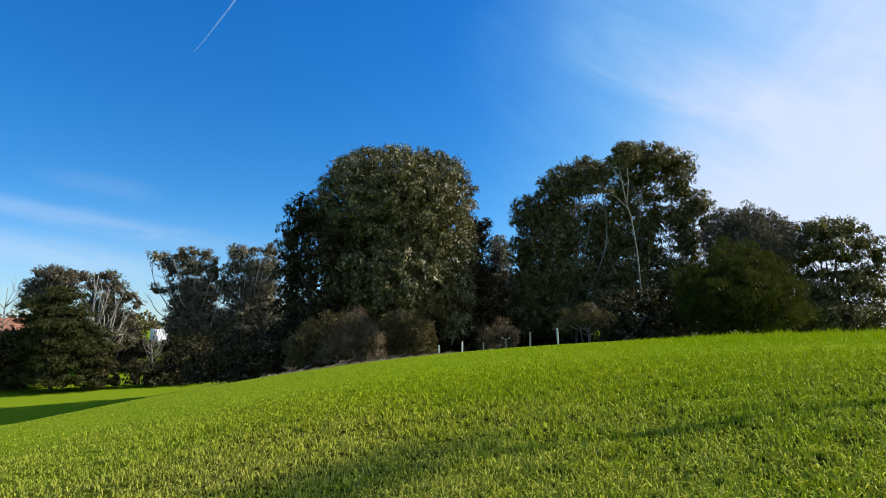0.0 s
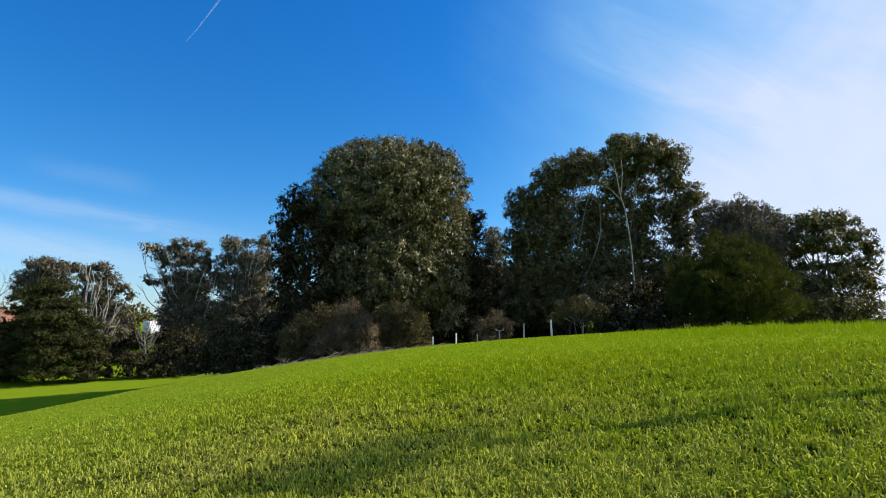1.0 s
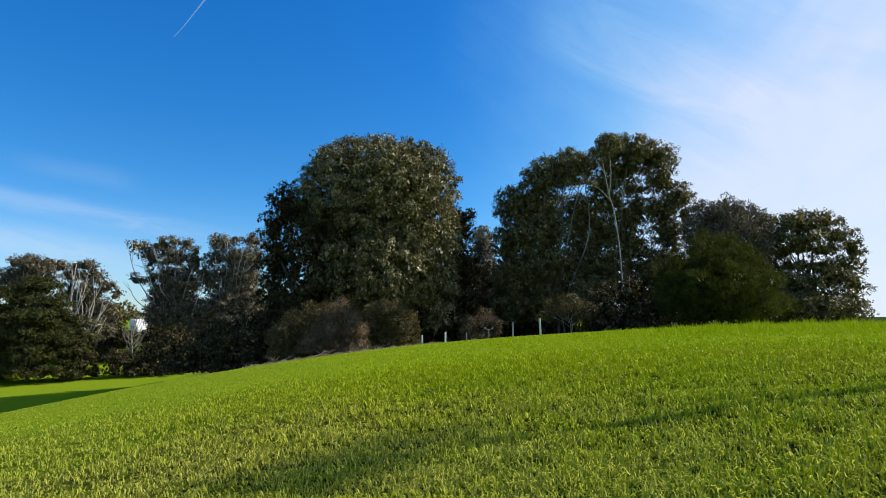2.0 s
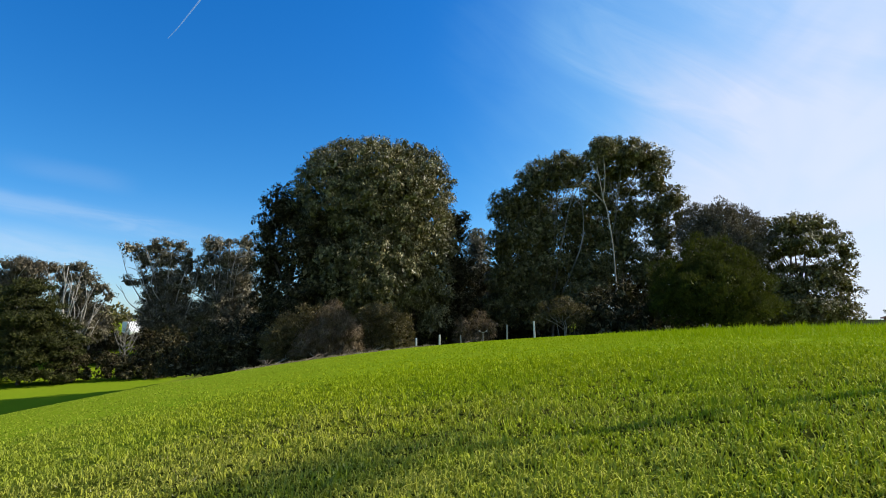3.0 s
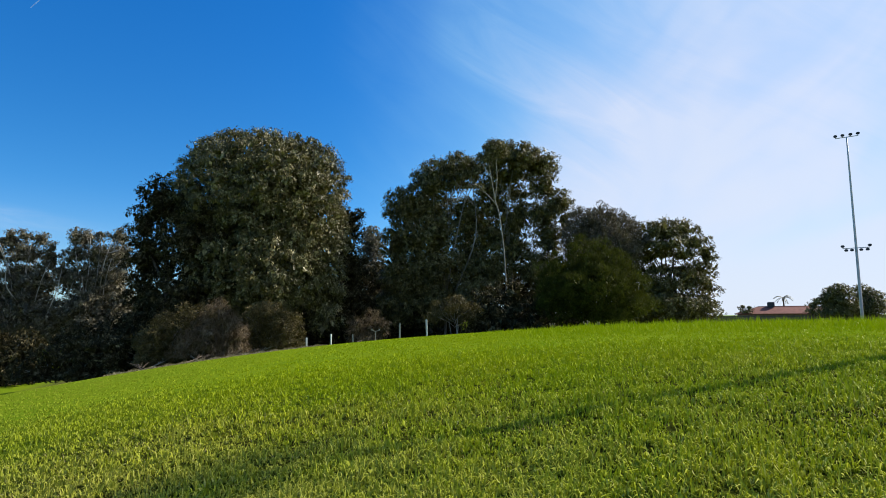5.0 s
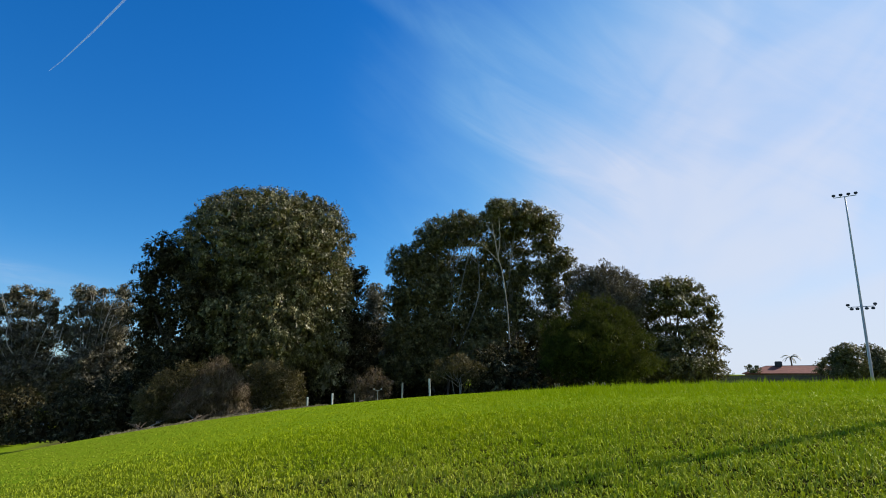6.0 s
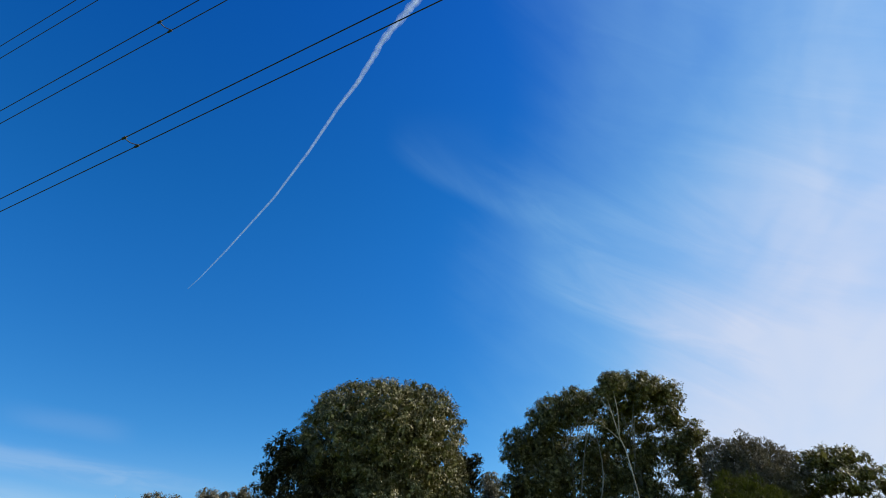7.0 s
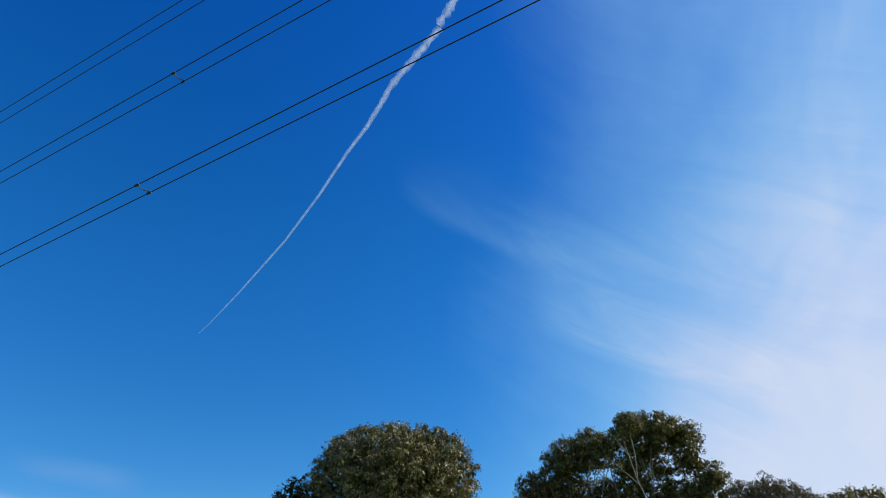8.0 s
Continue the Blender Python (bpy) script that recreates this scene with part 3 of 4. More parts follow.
tree("eucalyptus_tree", (6.7, 69.7), [(0.1, -0.0, 11.8, 1.8, 2.4), (-0.2, 0.0, 8.4, 2.2, 2.7), (0.7, -0.1, 5.7, 2.0, 2.7)],
     LEAF_GREY, BARK_PALE, "grey-green gum tree far behind in a gap", girth=0.2, **FAR_GUM)
tree("eucalyptus_tree", (10.7, 49.9), [(1.4, -0.4, 15.2, 2.4, 1.6), (-0.7, -0.4, 14.3, 1.9, 1.9), (2.6, -1.4, 15.2, 1.4, 1.4), (-2.8, 0.1, 12.0, 2.0, 2.1), (-0.6, 1.1, 12.1, 2.4, 1.8), (-2.5, -0.9, 8.8, 2.1, 1.7), (-0.3, -0.7, 9.6, 2.1, 2.0), (2.9, 0.4, 11.1, 2.2, 2.3), (-3.9, -0.4, 8.5, 1.2, 2.2), (-0.1, -0.4, 6.7, 2.7, 2.0), (-2.9, -1.0, 5.9, 2.2, 2.1), (2.7, -0.2, 7.8, 1.7, 2.0), (-1.2, -0.4, 3.6, 2.9, 1.9), (-3.8, -0.4, 3.4, 1.9, 2.0)],
     LEAF_GUM, BARK_GREY, "broad dark green gum tree with several pale stems", stems=4, girth=0.2, boughs=4, fore=0.3, **OPEN_GUM)
tree("eucalyptus_tree", (16.0, 48.4), [(-0.7, -1.4, 15.6, 1.4, 1.6), (0.7, -2.2, 15.6, 1.8, 1.5), (2.7, -1.9, 15.1, 1.8, 1.5), (0.6, -0.4, 14.5, 2.1, 1.1), (4.3, -2.4, 11.7, 1.4, 1.4), (3.2, -1.6, 10.9, 1.5, 1.3), (4.8, -2.4, 10.3, 0.9, 1.2), (-0.5, -0.2, 11.9, 1.4, 1.4), (0.8, -0.2, 10.5, 1.6, 1.6), (3.8, -1.4, 8.7, 1.5, 1.6), (-0.6, 0.1, 8.9, 1.7, 1.8), (1.0, -0.4, 8.1, 1.5, 2.0), (2.7, -1.4, 6.3, 2.1, 1.5), (-1.3, -0.4, 6.3, 2.1, 1.6), (-3.1, -2.9, 3.6, 1.9, 1.9), (3.4, -1.7, 13.2, 1.4, 1.2), (-0.9, 0.1, 13.3, 1.6, 1.2), (1.4, -0.2, 13.0, 1.3, 0.9), (1.4, -0.8, 11.2, 1.3, 1.2)],
     LEAF_GUM, BARK_GREY, "tall open gum tree with pale limbs showing sky through its crown", stems=2, girth=0.14, **OPEN_GUM)
tree("wattle_tree", (22.2, 42.6), [(-1.0, 0.4, 8.9, 1.1, 1.3), (0.3, 0.4, 8.7, 1.5, 1.4), (2.1, 0.4, 8.2, 1.4, 1.5), (-1.7, 0.4, 7.7, 1.1, 1.8), (0.8, 0.4, 6.9, 2.5, 1.9), (2.5, 0.4, 6.6, 1.1, 2.1), (0.4, 0.4, 10.2, 0.3, 0.8), (1.0, 0.4, 9.9, 0.3, 0.7), (1.7, 0.4, 9.8, 0.3, 0.7), (2.4, 0.4, 9.5, 0.3, 0.6), (3.0, 0.4, 9.1, 0.3, 0.6)],
     LEAF_SCRAG, BARK_DARK, "scraggy grey-brown wattle tree with a spiky top", girth=0.18, clump=0.34, gap=1.05, sprays=12, per=6, length=0.18, width=0.02, droop=-0.7, fill=16.0, core=0.3, ragged=0.16, rise=0.7, flat=1.1)
tree("eucalyptus_tree", (27.7, 41.7), [(-0.9, -0.2, 8.4, 1.5, 1.0), (0.7, -0.2, 8.5, 1.6, 0.9), (1.5, -1.0, 7.5, 1.3, 1.0), (-1.8, 0.2, 7.6, 1.0, 1.0), (-1.0, -1.2, 7.1, 1.4, 0.8), (-1.6, 0.4, 6.3, 1.1, 0.8), (0.8, -0.7, 6.5, 1.3, 0.7), (2.9, -0.7, 6.5, 0.9, 1.4), (-1.4, -0.7, 4.0, 1.7, 0.9), (-2.3, -0.2, 4.6, 1.0, 0.9), (0.7, -1.2, 4.3, 1.4, 1.0), (2.9, -0.6, 4.2, 1.0, 1.3), (-1.1, -1.2, 2.4, 2.3, 1.3), (1.3, -1.4, 2.3, 1.7, 1.4), (-2.1, 0.3, 2.4, 1.5, 1.5), (-1.4, 0.0, 5.3, 1.2, 0.7), (0.9, 0.2, 5.4, 1.4, 0.7), (2.6, 0.0, 5.2, 1.3, 1.0), (-0.3, 0.4, 6.6, 1.1, 0.7)],
     LEAF_GUM, BARK_DARK, "rounded dark gum tree at the end of the row", stems=3, girth=0.16, **OPEN_GUM)
tree("wattle_tree", (-36.8, 56.0), [(-0.4, 1.1, 9.0, 2.1, 1.1), (-1.2, 0.5, 7.9, 2.3, 1.0), (1.1, 0.9, 7.5, 1.9, 1.0), (-2.3, 0.5, 6.7, 1.7, 1.0), (0.7, -0.1, 6.0, 2.6, 1.1), (2.5, 1.0, 5.9, 1.3, 1.4), (-2.9, 0.5, 5.0, 1.8, 1.1), (0.2, -0.5, 4.3, 2.4, 1.1), (2.6, 0.2, 4.0, 2.1, 1.2), (-1.7, 0.0, 3.2, 2.2, 1.1), (1.7, -0.7, 2.7, 2.6, 1.1), (3.6, 0.5, 2.2, 1.5, 1.4), (-2.5, 0.2, 1.5, 2.1, 1.2), (0.9, -0.9, 1.2, 2.6, 0.9), (3.3, -0.1, 0.9, 2.0, 0.8), (-1.1, 2.0, 4.8, 3.1, 3.3), (3.9, 1.3, 3.8, 1.2, 2.2)],
     LEAF_GREEN, BARK_DARK, "dense dark green wattle tree on the lower field's edge", girth=0.2, clump=0.75, gap=1.1, sprays=26, per=6, length=0.22, width=0.036, droop=0.1, fill=10.0, ragged=0.09, flat=0.35, rise=0.6)
tree("eucalyptus_tree", (-43.0, 65.1), [(-2.3, 0.4, 11.2, 1.1, 1.0), (-1.2, 0.4, 11.7, 0.9, 0.6), (0.6, -0.2, 10.8, 1.9, 1.3), (1.4, 0.4, 11.3, 1.1, 0.9), (-2.6, 0.4, 9.6, 1.6, 1.3), (-0.2, 0.4, 9.3, 2.4, 1.5), (-3.4, 0.4, 8.1, 1.1, 1.3), (-1.3, 1.6, 8.7, 2.2, 1.5)],
     LEAF_SCRAG, BARK_WHITE, "brownish-olive gum tree rising behind a green wattle", stems=3, girth=0.16, boughs=6, **FAR_GUM)
tree("eucalyptus_tree", (-38.0, 68.1), [(-3.1, -1.1, 10.6, 1.2, 0.9), (-0.8, -1.1, 10.7, 1.4, 0.9), (-1.7, -1.1, 9.5, 1.6, 1.0), (0.5, -1.1, 9.6, 1.3, 1.3), (1.9, -1.1, 8.4, 1.2, 1.2), (3.0, -1.1, 7.3, 0.9, 0.9), (0.0, -1.1, 7.8, 1.8, 1.3), (-2.0, -1.1, 7.5, 1.3, 1.3), (1.9, -1.1, 6.2, 1.2, 0.9), (-0.8, -1.1, 5.5, 1.5, 1.3), (3.1, -1.1, 4.9, 0.8, 0.9), (1.0, -1.1, 3.6, 2.3, 1.4), (-0.5, 0.1, 5.9, 2.1, 2.1)],
     LEAF_GREY, BARK_WHITE, "grey-leaved gum tree with white bare limbs", stems=5, girth=0.11, boughs=22, fore=1.2, **FAR_GUM)
tree("eucalyptus_tree", (-30.9, 73.8), [(-4.2, -1.8, 12.8, 1.4, 1.0), (-2.9, -1.8, 12.0, 1.3, 1.1), (-1.4, -1.8, 12.9, 1.4, 1.3), (0.0, -1.8, 13.5, 1.1, 0.8), (1.6, -1.8, 13.1, 1.2, 1.0), (-2.4, -1.8, 11.3, 1.3, 1.2), (0.1, -1.8, 11.4, 1.8, 1.4), (2.6, -1.8, 10.9, 1.3, 2.1), (3.9, -1.8, 9.4, 1.1, 1.5), (-4.1, -1.8, 8.7, 1.4, 0.9), (-2.5, -1.8, 9.0, 1.0, 1.1), (-0.6, -1.8, 9.0, 1.8, 1.4), (1.5, -1.8, 8.3, 1.8, 1.5), (-1.6, -1.8, 7.0, 1.4, 1.4), (0.8, -1.8, 6.1, 1.9, 1.5), (-0.4, -1.8, 4.2, 2.0, 1.5), (2.7, -1.8, 3.9, 2.0, 1.8), (-0.1, -0.6, 8.1, 2.7, 2.4), (0.3, -0.3, 5.1, 3.5, 2.5)],
     LEAF_GREY, BARK_WHITE, "ragged grey gum tree with loose branch tufts", stems=3, girth=0.18, boughs=10, fore=0.6, **FAR_GUM)
tree("eucalyptus_tree", (-24.0, 74.2), [(-1.1, -2.2, 13.2, 1.5, 1.3), (0.5, -2.2, 13.7, 1.1, 0.9), (2.4, -2.2, 13.5, 1.3, 1.1), (-1.8, -2.2, 11.4, 1.3, 1.4), (0.6, -2.2, 11.2, 2.1, 1.4), (2.8, -2.2, 11.2, 1.4, 2.1), (-0.6, -2.2, 9.1, 1.9, 1.4), (1.8, -2.2, 8.8, 2.2, 1.5), (-2.3, -2.2, 8.3, 1.2, 1.5), (0.2, -2.2, 6.6, 2.5, 1.8), (3.0, -2.2, 6.2, 1.9, 2.2), (-1.8, -2.2, 4.8, 2.2, 1.9), (1.4, -2.2, 3.5, 3.1, 2.2), (0.4, -1.0, 8.4, 2.7, 2.7), (0.1, -0.7, 5.0, 3.5, 3.1)],
     LEAF_GREY, BARK_WHITE, "silvery gum tree beside the dark one", girth=0.2, boughs=9, fore=0.9, **FAR_GUM)
tree("wattle_bush", (17.0, 34.0), [(-0.1, 0.3, 4.1, 1.7, 1.6), (1.3, 0.0, 3.5, 1.8, 1.7), (-1.5, 0.4, 3.4, 1.5, 1.5), (2.2, -0.5, 2.7, 1.3, 1.5), (-0.4, -0.6, 2.6, 2.6, 1.8), (-2.2, 0.0, 1.9, 1.2, 1.2), (2.7, -0.5, 1.7, 0.9, 1.0), (0.4, -0.8, 1.5, 2.5, 1.0)],
     LEAF_BUSH, BARK_DARK, "big rounded fine-leaved green bush behind the crest", "bush", stems=2, girth=0.1, clump=0.52, gap=1.12, sprays=38, per=6, length=0.25, width=0.012, droop=-0.8, spread=0.4, fill=30.0, core=0.26, heart=9, ragged=0.15, rise=0.5, flat=0.9, knot=0.05)
# shrubs coloured dark to give the deep shade below the crowns
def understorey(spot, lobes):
    tree("shrub", spot, lobes, LEAF_SHADED, BARK_DARK, "evergreen shrub filling the space under the trees, coloured dark for their shade", "shrub", stems=3, girth=0.07, clump=0.7, gap=1.15, sprays=14, per=6, length=0.22, width=0.045, fill=12.0, group="understorey shrubs")


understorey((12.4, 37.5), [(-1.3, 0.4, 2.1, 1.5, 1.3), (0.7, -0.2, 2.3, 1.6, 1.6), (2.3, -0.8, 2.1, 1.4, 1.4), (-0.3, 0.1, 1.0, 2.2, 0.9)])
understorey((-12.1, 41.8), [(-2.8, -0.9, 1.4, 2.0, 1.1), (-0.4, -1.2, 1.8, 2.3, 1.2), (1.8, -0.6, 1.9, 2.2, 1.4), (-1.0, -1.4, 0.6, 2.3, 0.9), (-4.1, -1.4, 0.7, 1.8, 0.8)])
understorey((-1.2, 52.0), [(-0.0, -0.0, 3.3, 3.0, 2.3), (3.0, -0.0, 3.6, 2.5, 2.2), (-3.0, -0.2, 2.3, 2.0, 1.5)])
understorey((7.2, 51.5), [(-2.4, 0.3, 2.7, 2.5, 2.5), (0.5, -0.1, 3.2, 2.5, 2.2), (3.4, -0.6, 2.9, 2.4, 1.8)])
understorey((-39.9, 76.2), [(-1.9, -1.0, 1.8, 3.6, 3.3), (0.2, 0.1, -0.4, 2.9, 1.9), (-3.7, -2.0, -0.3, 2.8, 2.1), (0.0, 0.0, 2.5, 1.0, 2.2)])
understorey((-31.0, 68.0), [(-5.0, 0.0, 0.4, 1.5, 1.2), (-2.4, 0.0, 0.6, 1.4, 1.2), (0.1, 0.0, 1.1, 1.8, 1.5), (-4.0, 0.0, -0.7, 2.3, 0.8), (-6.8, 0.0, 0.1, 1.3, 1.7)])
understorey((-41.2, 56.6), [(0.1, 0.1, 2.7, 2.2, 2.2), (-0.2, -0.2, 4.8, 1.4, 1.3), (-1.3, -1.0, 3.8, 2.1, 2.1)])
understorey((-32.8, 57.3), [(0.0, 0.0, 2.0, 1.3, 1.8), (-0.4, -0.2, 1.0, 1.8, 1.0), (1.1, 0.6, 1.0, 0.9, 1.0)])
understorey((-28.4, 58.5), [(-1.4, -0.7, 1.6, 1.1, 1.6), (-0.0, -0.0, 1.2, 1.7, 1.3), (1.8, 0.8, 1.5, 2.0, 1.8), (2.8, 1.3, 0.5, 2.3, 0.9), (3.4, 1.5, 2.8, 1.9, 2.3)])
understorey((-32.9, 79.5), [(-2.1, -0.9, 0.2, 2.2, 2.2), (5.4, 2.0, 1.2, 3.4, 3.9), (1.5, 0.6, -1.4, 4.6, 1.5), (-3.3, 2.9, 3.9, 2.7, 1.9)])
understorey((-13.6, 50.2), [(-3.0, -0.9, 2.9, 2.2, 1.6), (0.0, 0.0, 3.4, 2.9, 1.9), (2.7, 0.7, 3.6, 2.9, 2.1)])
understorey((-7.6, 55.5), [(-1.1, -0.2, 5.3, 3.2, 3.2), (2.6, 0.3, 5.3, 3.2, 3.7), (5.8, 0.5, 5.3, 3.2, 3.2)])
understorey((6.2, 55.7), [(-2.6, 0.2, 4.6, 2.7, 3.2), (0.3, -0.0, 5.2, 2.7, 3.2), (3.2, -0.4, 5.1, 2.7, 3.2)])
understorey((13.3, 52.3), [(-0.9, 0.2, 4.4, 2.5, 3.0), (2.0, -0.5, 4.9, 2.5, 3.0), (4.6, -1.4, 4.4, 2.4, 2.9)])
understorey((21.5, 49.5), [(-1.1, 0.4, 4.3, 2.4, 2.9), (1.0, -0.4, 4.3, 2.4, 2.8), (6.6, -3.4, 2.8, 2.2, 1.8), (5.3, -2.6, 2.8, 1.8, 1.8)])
tree("shrub", (-5.2, 35.6), [(-0.0, -0.0, 2.5, 0.6, 0.8), (0.5, 0.1, 1.8, 0.6, 0.8), (-0.8, 0.4, 1.8, 0.6, 0.8), (1.1, -0.4, 1.4, 0.5, 0.7), (-1.4, -0.2, 1.2, 0.6, 0.6), (-1.9, -0.3, 0.7, 0.5, 0.4), (-0.2, -0.0, 1.2, 0.7, 0.7)],
     LEAF_BROWN, BARK_DARK, "dry reddish-brown drooping shrub at the mound's edge", "shrub", stems=3, girth=0.05, clump=0.36, gap=0.8, sprays=12, per=6, length=0.4, width=0.012, droop=1.5, fill=3.0, core=0.22, heart=2, ragged=0.3)
for spot, lobes in (((-2.8, 36.9), [(-0.5, -0.0, 1.6, 0.7, 0.8), (0.3, 0.0, 2.1, 0.8, 1.0), (1.4, 0.1, 1.7, 0.8, 0.8), (-1.0, -0.1, 2.1, 0.5, 0.7)]), ((-7.7, 36.2), [(-0.2, -0.0, 2.0, 0.8, 0.9), (-1.0, -0.2, 1.5, 0.8, 0.8), (0.7, 0.1, 2.6, 0.6, 0.8), (1.3, 0.3, 3.0, 0.5, 0.6)])):
    tree("shrub", spot, lobes, LEAF_DULL, BARK_GREY, "scrubby olive-brown shrub beside a dry one", "shrub", stems=3, girth=0.05, clump=0.4, gap=0.85, sprays=16, per=6, length=0.2, width=0.022, droop=0.4, fill=7.0, core=0.22, heart=4, ragged=0.25)
tree("scrub_tree", (8.8, 36.3), [(-0.9, 0.0, 1.9, 0.6, 0.5), (0.1, 0.0, 2.1, 0.7, 0.6), (1.1, 0.0, 1.7, 0.6, 0.6), (-1.5, 0.0, 1.4, 0.5, 0.5), (0.5, 0.0, 1.3, 0.5, 0.5)],
     LEAF_DULL, BARK_GREY, "small scrubby olive tree with thin pale stems", "tree", stems=3, girth=0.045, clump=0.36, gap=1.0, sprays=14, per=6, length=0.17, width=0.02, droop=0.3, fill=6.0, core=0.22, heart=5, ragged=0.2)
tree("shrub", (3.6, 41.8), [(-0.4, 0.0, 1.4, 0.7, 0.8), (0.5, -0.0, 1.7, 0.6, 1.0), (1.2, -0.1, 1.5, 0.6, 0.6)],
     LEAF_BROWN, BARK_DARK, "thin rusty-brown shrub beneath the trees", "shrub", stems=2, girth=0.05, clump=0.4, gap=0.9, sprays=12, per=6, length=0.32, width=0.012, droop=1.2, fill=4.0, core=0.25, heart=2)
for spot, lobes in (((86.3, 83.6), [(0.6, -0.6, 5.4, 2.2, 1.9), (-0.5, 0.5, 3.9, 1.9, 1.9), (1.1, -1.1, 3.7, 2.2, 2.0), (0.2, -0.3, 2.3, 2.8, 1.1)]),
                    ((87.6, 89.4), [(0.3, -0.3, 3.7, 1.3, 1.3), (0.4, -0.4, 2.4, 1.6, 1.0)]),
                    ((95.4, 116.0), [(-0.1, 0.1, 3.9, 1.1, 0.9), (0.9, -0.7, 3.7, 1.1, 0.9), (0.3, -0.3, 2.7, 1.4, 0.9)]),
                    ((93.5, 84.7), [(0.2, -0.2, 5.5, 1.7, 1.9), (0.8, -0.9, 4.2, 2.5, 2.3), (0.3, -0.3, 2.6, 2.9, 1.3)])):
    tree("garden_tree", spot, lobes, LEAF_GUM, BARK_DARK, "dark round garden tree behind the far fence", "tree", girth=0.25, clump=0.9, gap=0.95, sprays=30, per=6, length=0.22, width=0.05, fill=10.0, core=0.6, group="far garden trees")


def sapling():
    """A slender young gum beside the mound; its shadow falls across the grass."""
    x, y = 12.8, 7.05
    ob = base("eucalyptus_sapling", x, y, float(ground_z(x, y)) - 0.05, "young gum tree leaning a little in grass", "tree")
    part("trunk", tube(bmesh.new(), [(0, 0, -0.15), (0, 0.48, 3.0), (0, 0.68, 5.9), (0, 1.2, 8.6)], 0.145, 0.05, 8, 6), BARK_GREY, ob, smooth=True)
    lobes = [(0, 1.2, 8.6, 0.4, 0.35), (0.1, 1.65, 8.2, 0.36, 0.28), (-0.1, 0.75, 8.3, 0.3, 0.28), (0.05, 1.15, 6.4, 0.16, 0.2), (0, 0.4, 4.6, 0.15, 0.15)]
    for l in lobes[1:]:
        part("limb", tube(bmesh.new(), [(0, (l[2] - 0.7) * 0.14, l[2] - 0.7), (l[0] * 0.5, l[2] * 0.07 + l[1] * 0.5, l[2] - 0.3), l[:3]], 0.025, 0.008, 6, 3), BARK_GREY, ob, smooth=True)
    v, f = leaves(lobes, clump=0.18, gap=0.8, sprays=6, per=3, length=0.14, width=0.018, droop=0.5, fill=2.0, core=0.14, heart=1)
    from_arrays("crown", v, f, LEAF_GUM, ob)


sapling()


def leaning_gum():
    """The thin white-stemmed gum that leans in front of the open crown."""
    x, y = 13.28, 38.77
    z = float(ground_z(x, y))
    ob = base("eucalyptus_tree", x, y, z, "thin leaning gum tree with a bare white stem", "tree")
    rel = lambda *p: [(a - x, b - y, c - z) for a, b, c in p]
    part("trunk", tube(bmesh.new(), rel((13.31, 38.77, z - 0.2), (13.23, 38.82, 2.06), (13.09, 38.86, 4.39), (13.00, 38.89, 6.30), (12.75, 38.98, 8.61), (12.49, 39.08, 9.70)), 0.058, 0.036, 8, 5), BARK_PALE, ob, smooth=True)
    for pts in (rel((12.49, 39.08, 9.70), (12.65, 39.05, 11.38), (12.63, 39.10, 12.78), (12.95, 39.14, 13.71)), rel((12.49, 39.08, 9.70), (12.26, 39.14, 11.29), (12.12, 39.14, 12.22), (11.98, 39.24, 13.52)),
                rel((12.54, 39.05, 9.42), (11.84, 39.24, 10.26), (11.14, 39.42, 10.54)), rel((12.26, 39.14, 11.29), (11.74, 39.14, 12.12), (11.65, 39.24, 12.78))):
        part("limb", tube(bmesh.new(), pts, 0.032, 0.010, 7, 4), BARK_PALE, ob, smooth=True)
    v, f = leaves([(-0.6, 0.5, 13.5 - z, 0.85, 0.6), (-1.4, 0.5, 12.8 - z, 0.6, 0.5), (-2.2, 0.7, 10.7 - z, 0.5, 0.3)], clump=0.32, gap=0.9, sprays=14, per=7, length=0.17, width=0.026, fill=2.0, core=0.2)
    from_arrays("crown", v, f, LEAF_GUM, ob)


leaning_gum()


def bare_tree(x, y, height):
    """A leafless tree: limbs off a forked trunk, each with its spray of twigs."""
    ob = base("bare_tree", x, y, float(ground_z(x, y)) - 0.05, "leafless grey tree in winter", "tree")
    part("trunk", tube(bmesh.new(), [(0, 0, -0.1), (0.1, 0, height * 0.3), (0, 0.1, height * 0.6), (0.2, 0, height * 0.96)], 0.11, 0.02, 8, 5), BARK_GREY, ob, smooth=True)
    for i in range(20):
        h, a, l = height * rng.uniform(0.25, 0.8), rng.uniform(0, 6.28), height * rng.uniform(0.14, 0.3)
        way = np.array([math.cos(a), math.sin(a), 0.0])
        line = [np.array([0.05, 0, h]), np.array([0, 0, h + l * 0.4]) + way * l * 0.45, np.array([0, 0, h + l * 0.95]) + way * l * 0.7]
        limb = part("limb", tube(bmesh.new(), [tuple(p) for p in line], 0.05, 0.012, 6, 3), BARK_GREY, ob, smooth=True)
        bm = bmesh.new()
        for j in range(6):
            t = rng.uniform(0.2, 1.0)
            root = line[1] * (1 - t) + line[2] * t
            tip = root + (rng.normal(size=3) * 0.5 + way * 0.3 + np.array([0, 0, 0.9])) * l * 0.32
            tube(bm, [tuple(root), tuple(root * 0.5 + tip * 0.5 + rng.normal(size=3) * 0.06), tuple(tip)], 0.017, 0.006, 5, 2)
        part("twigs", bm, BARK_GREY, limb)


bare_tree(-50.4, 67.5, 10.0)
bare_tree(-30.9, 63.0, 5.6)

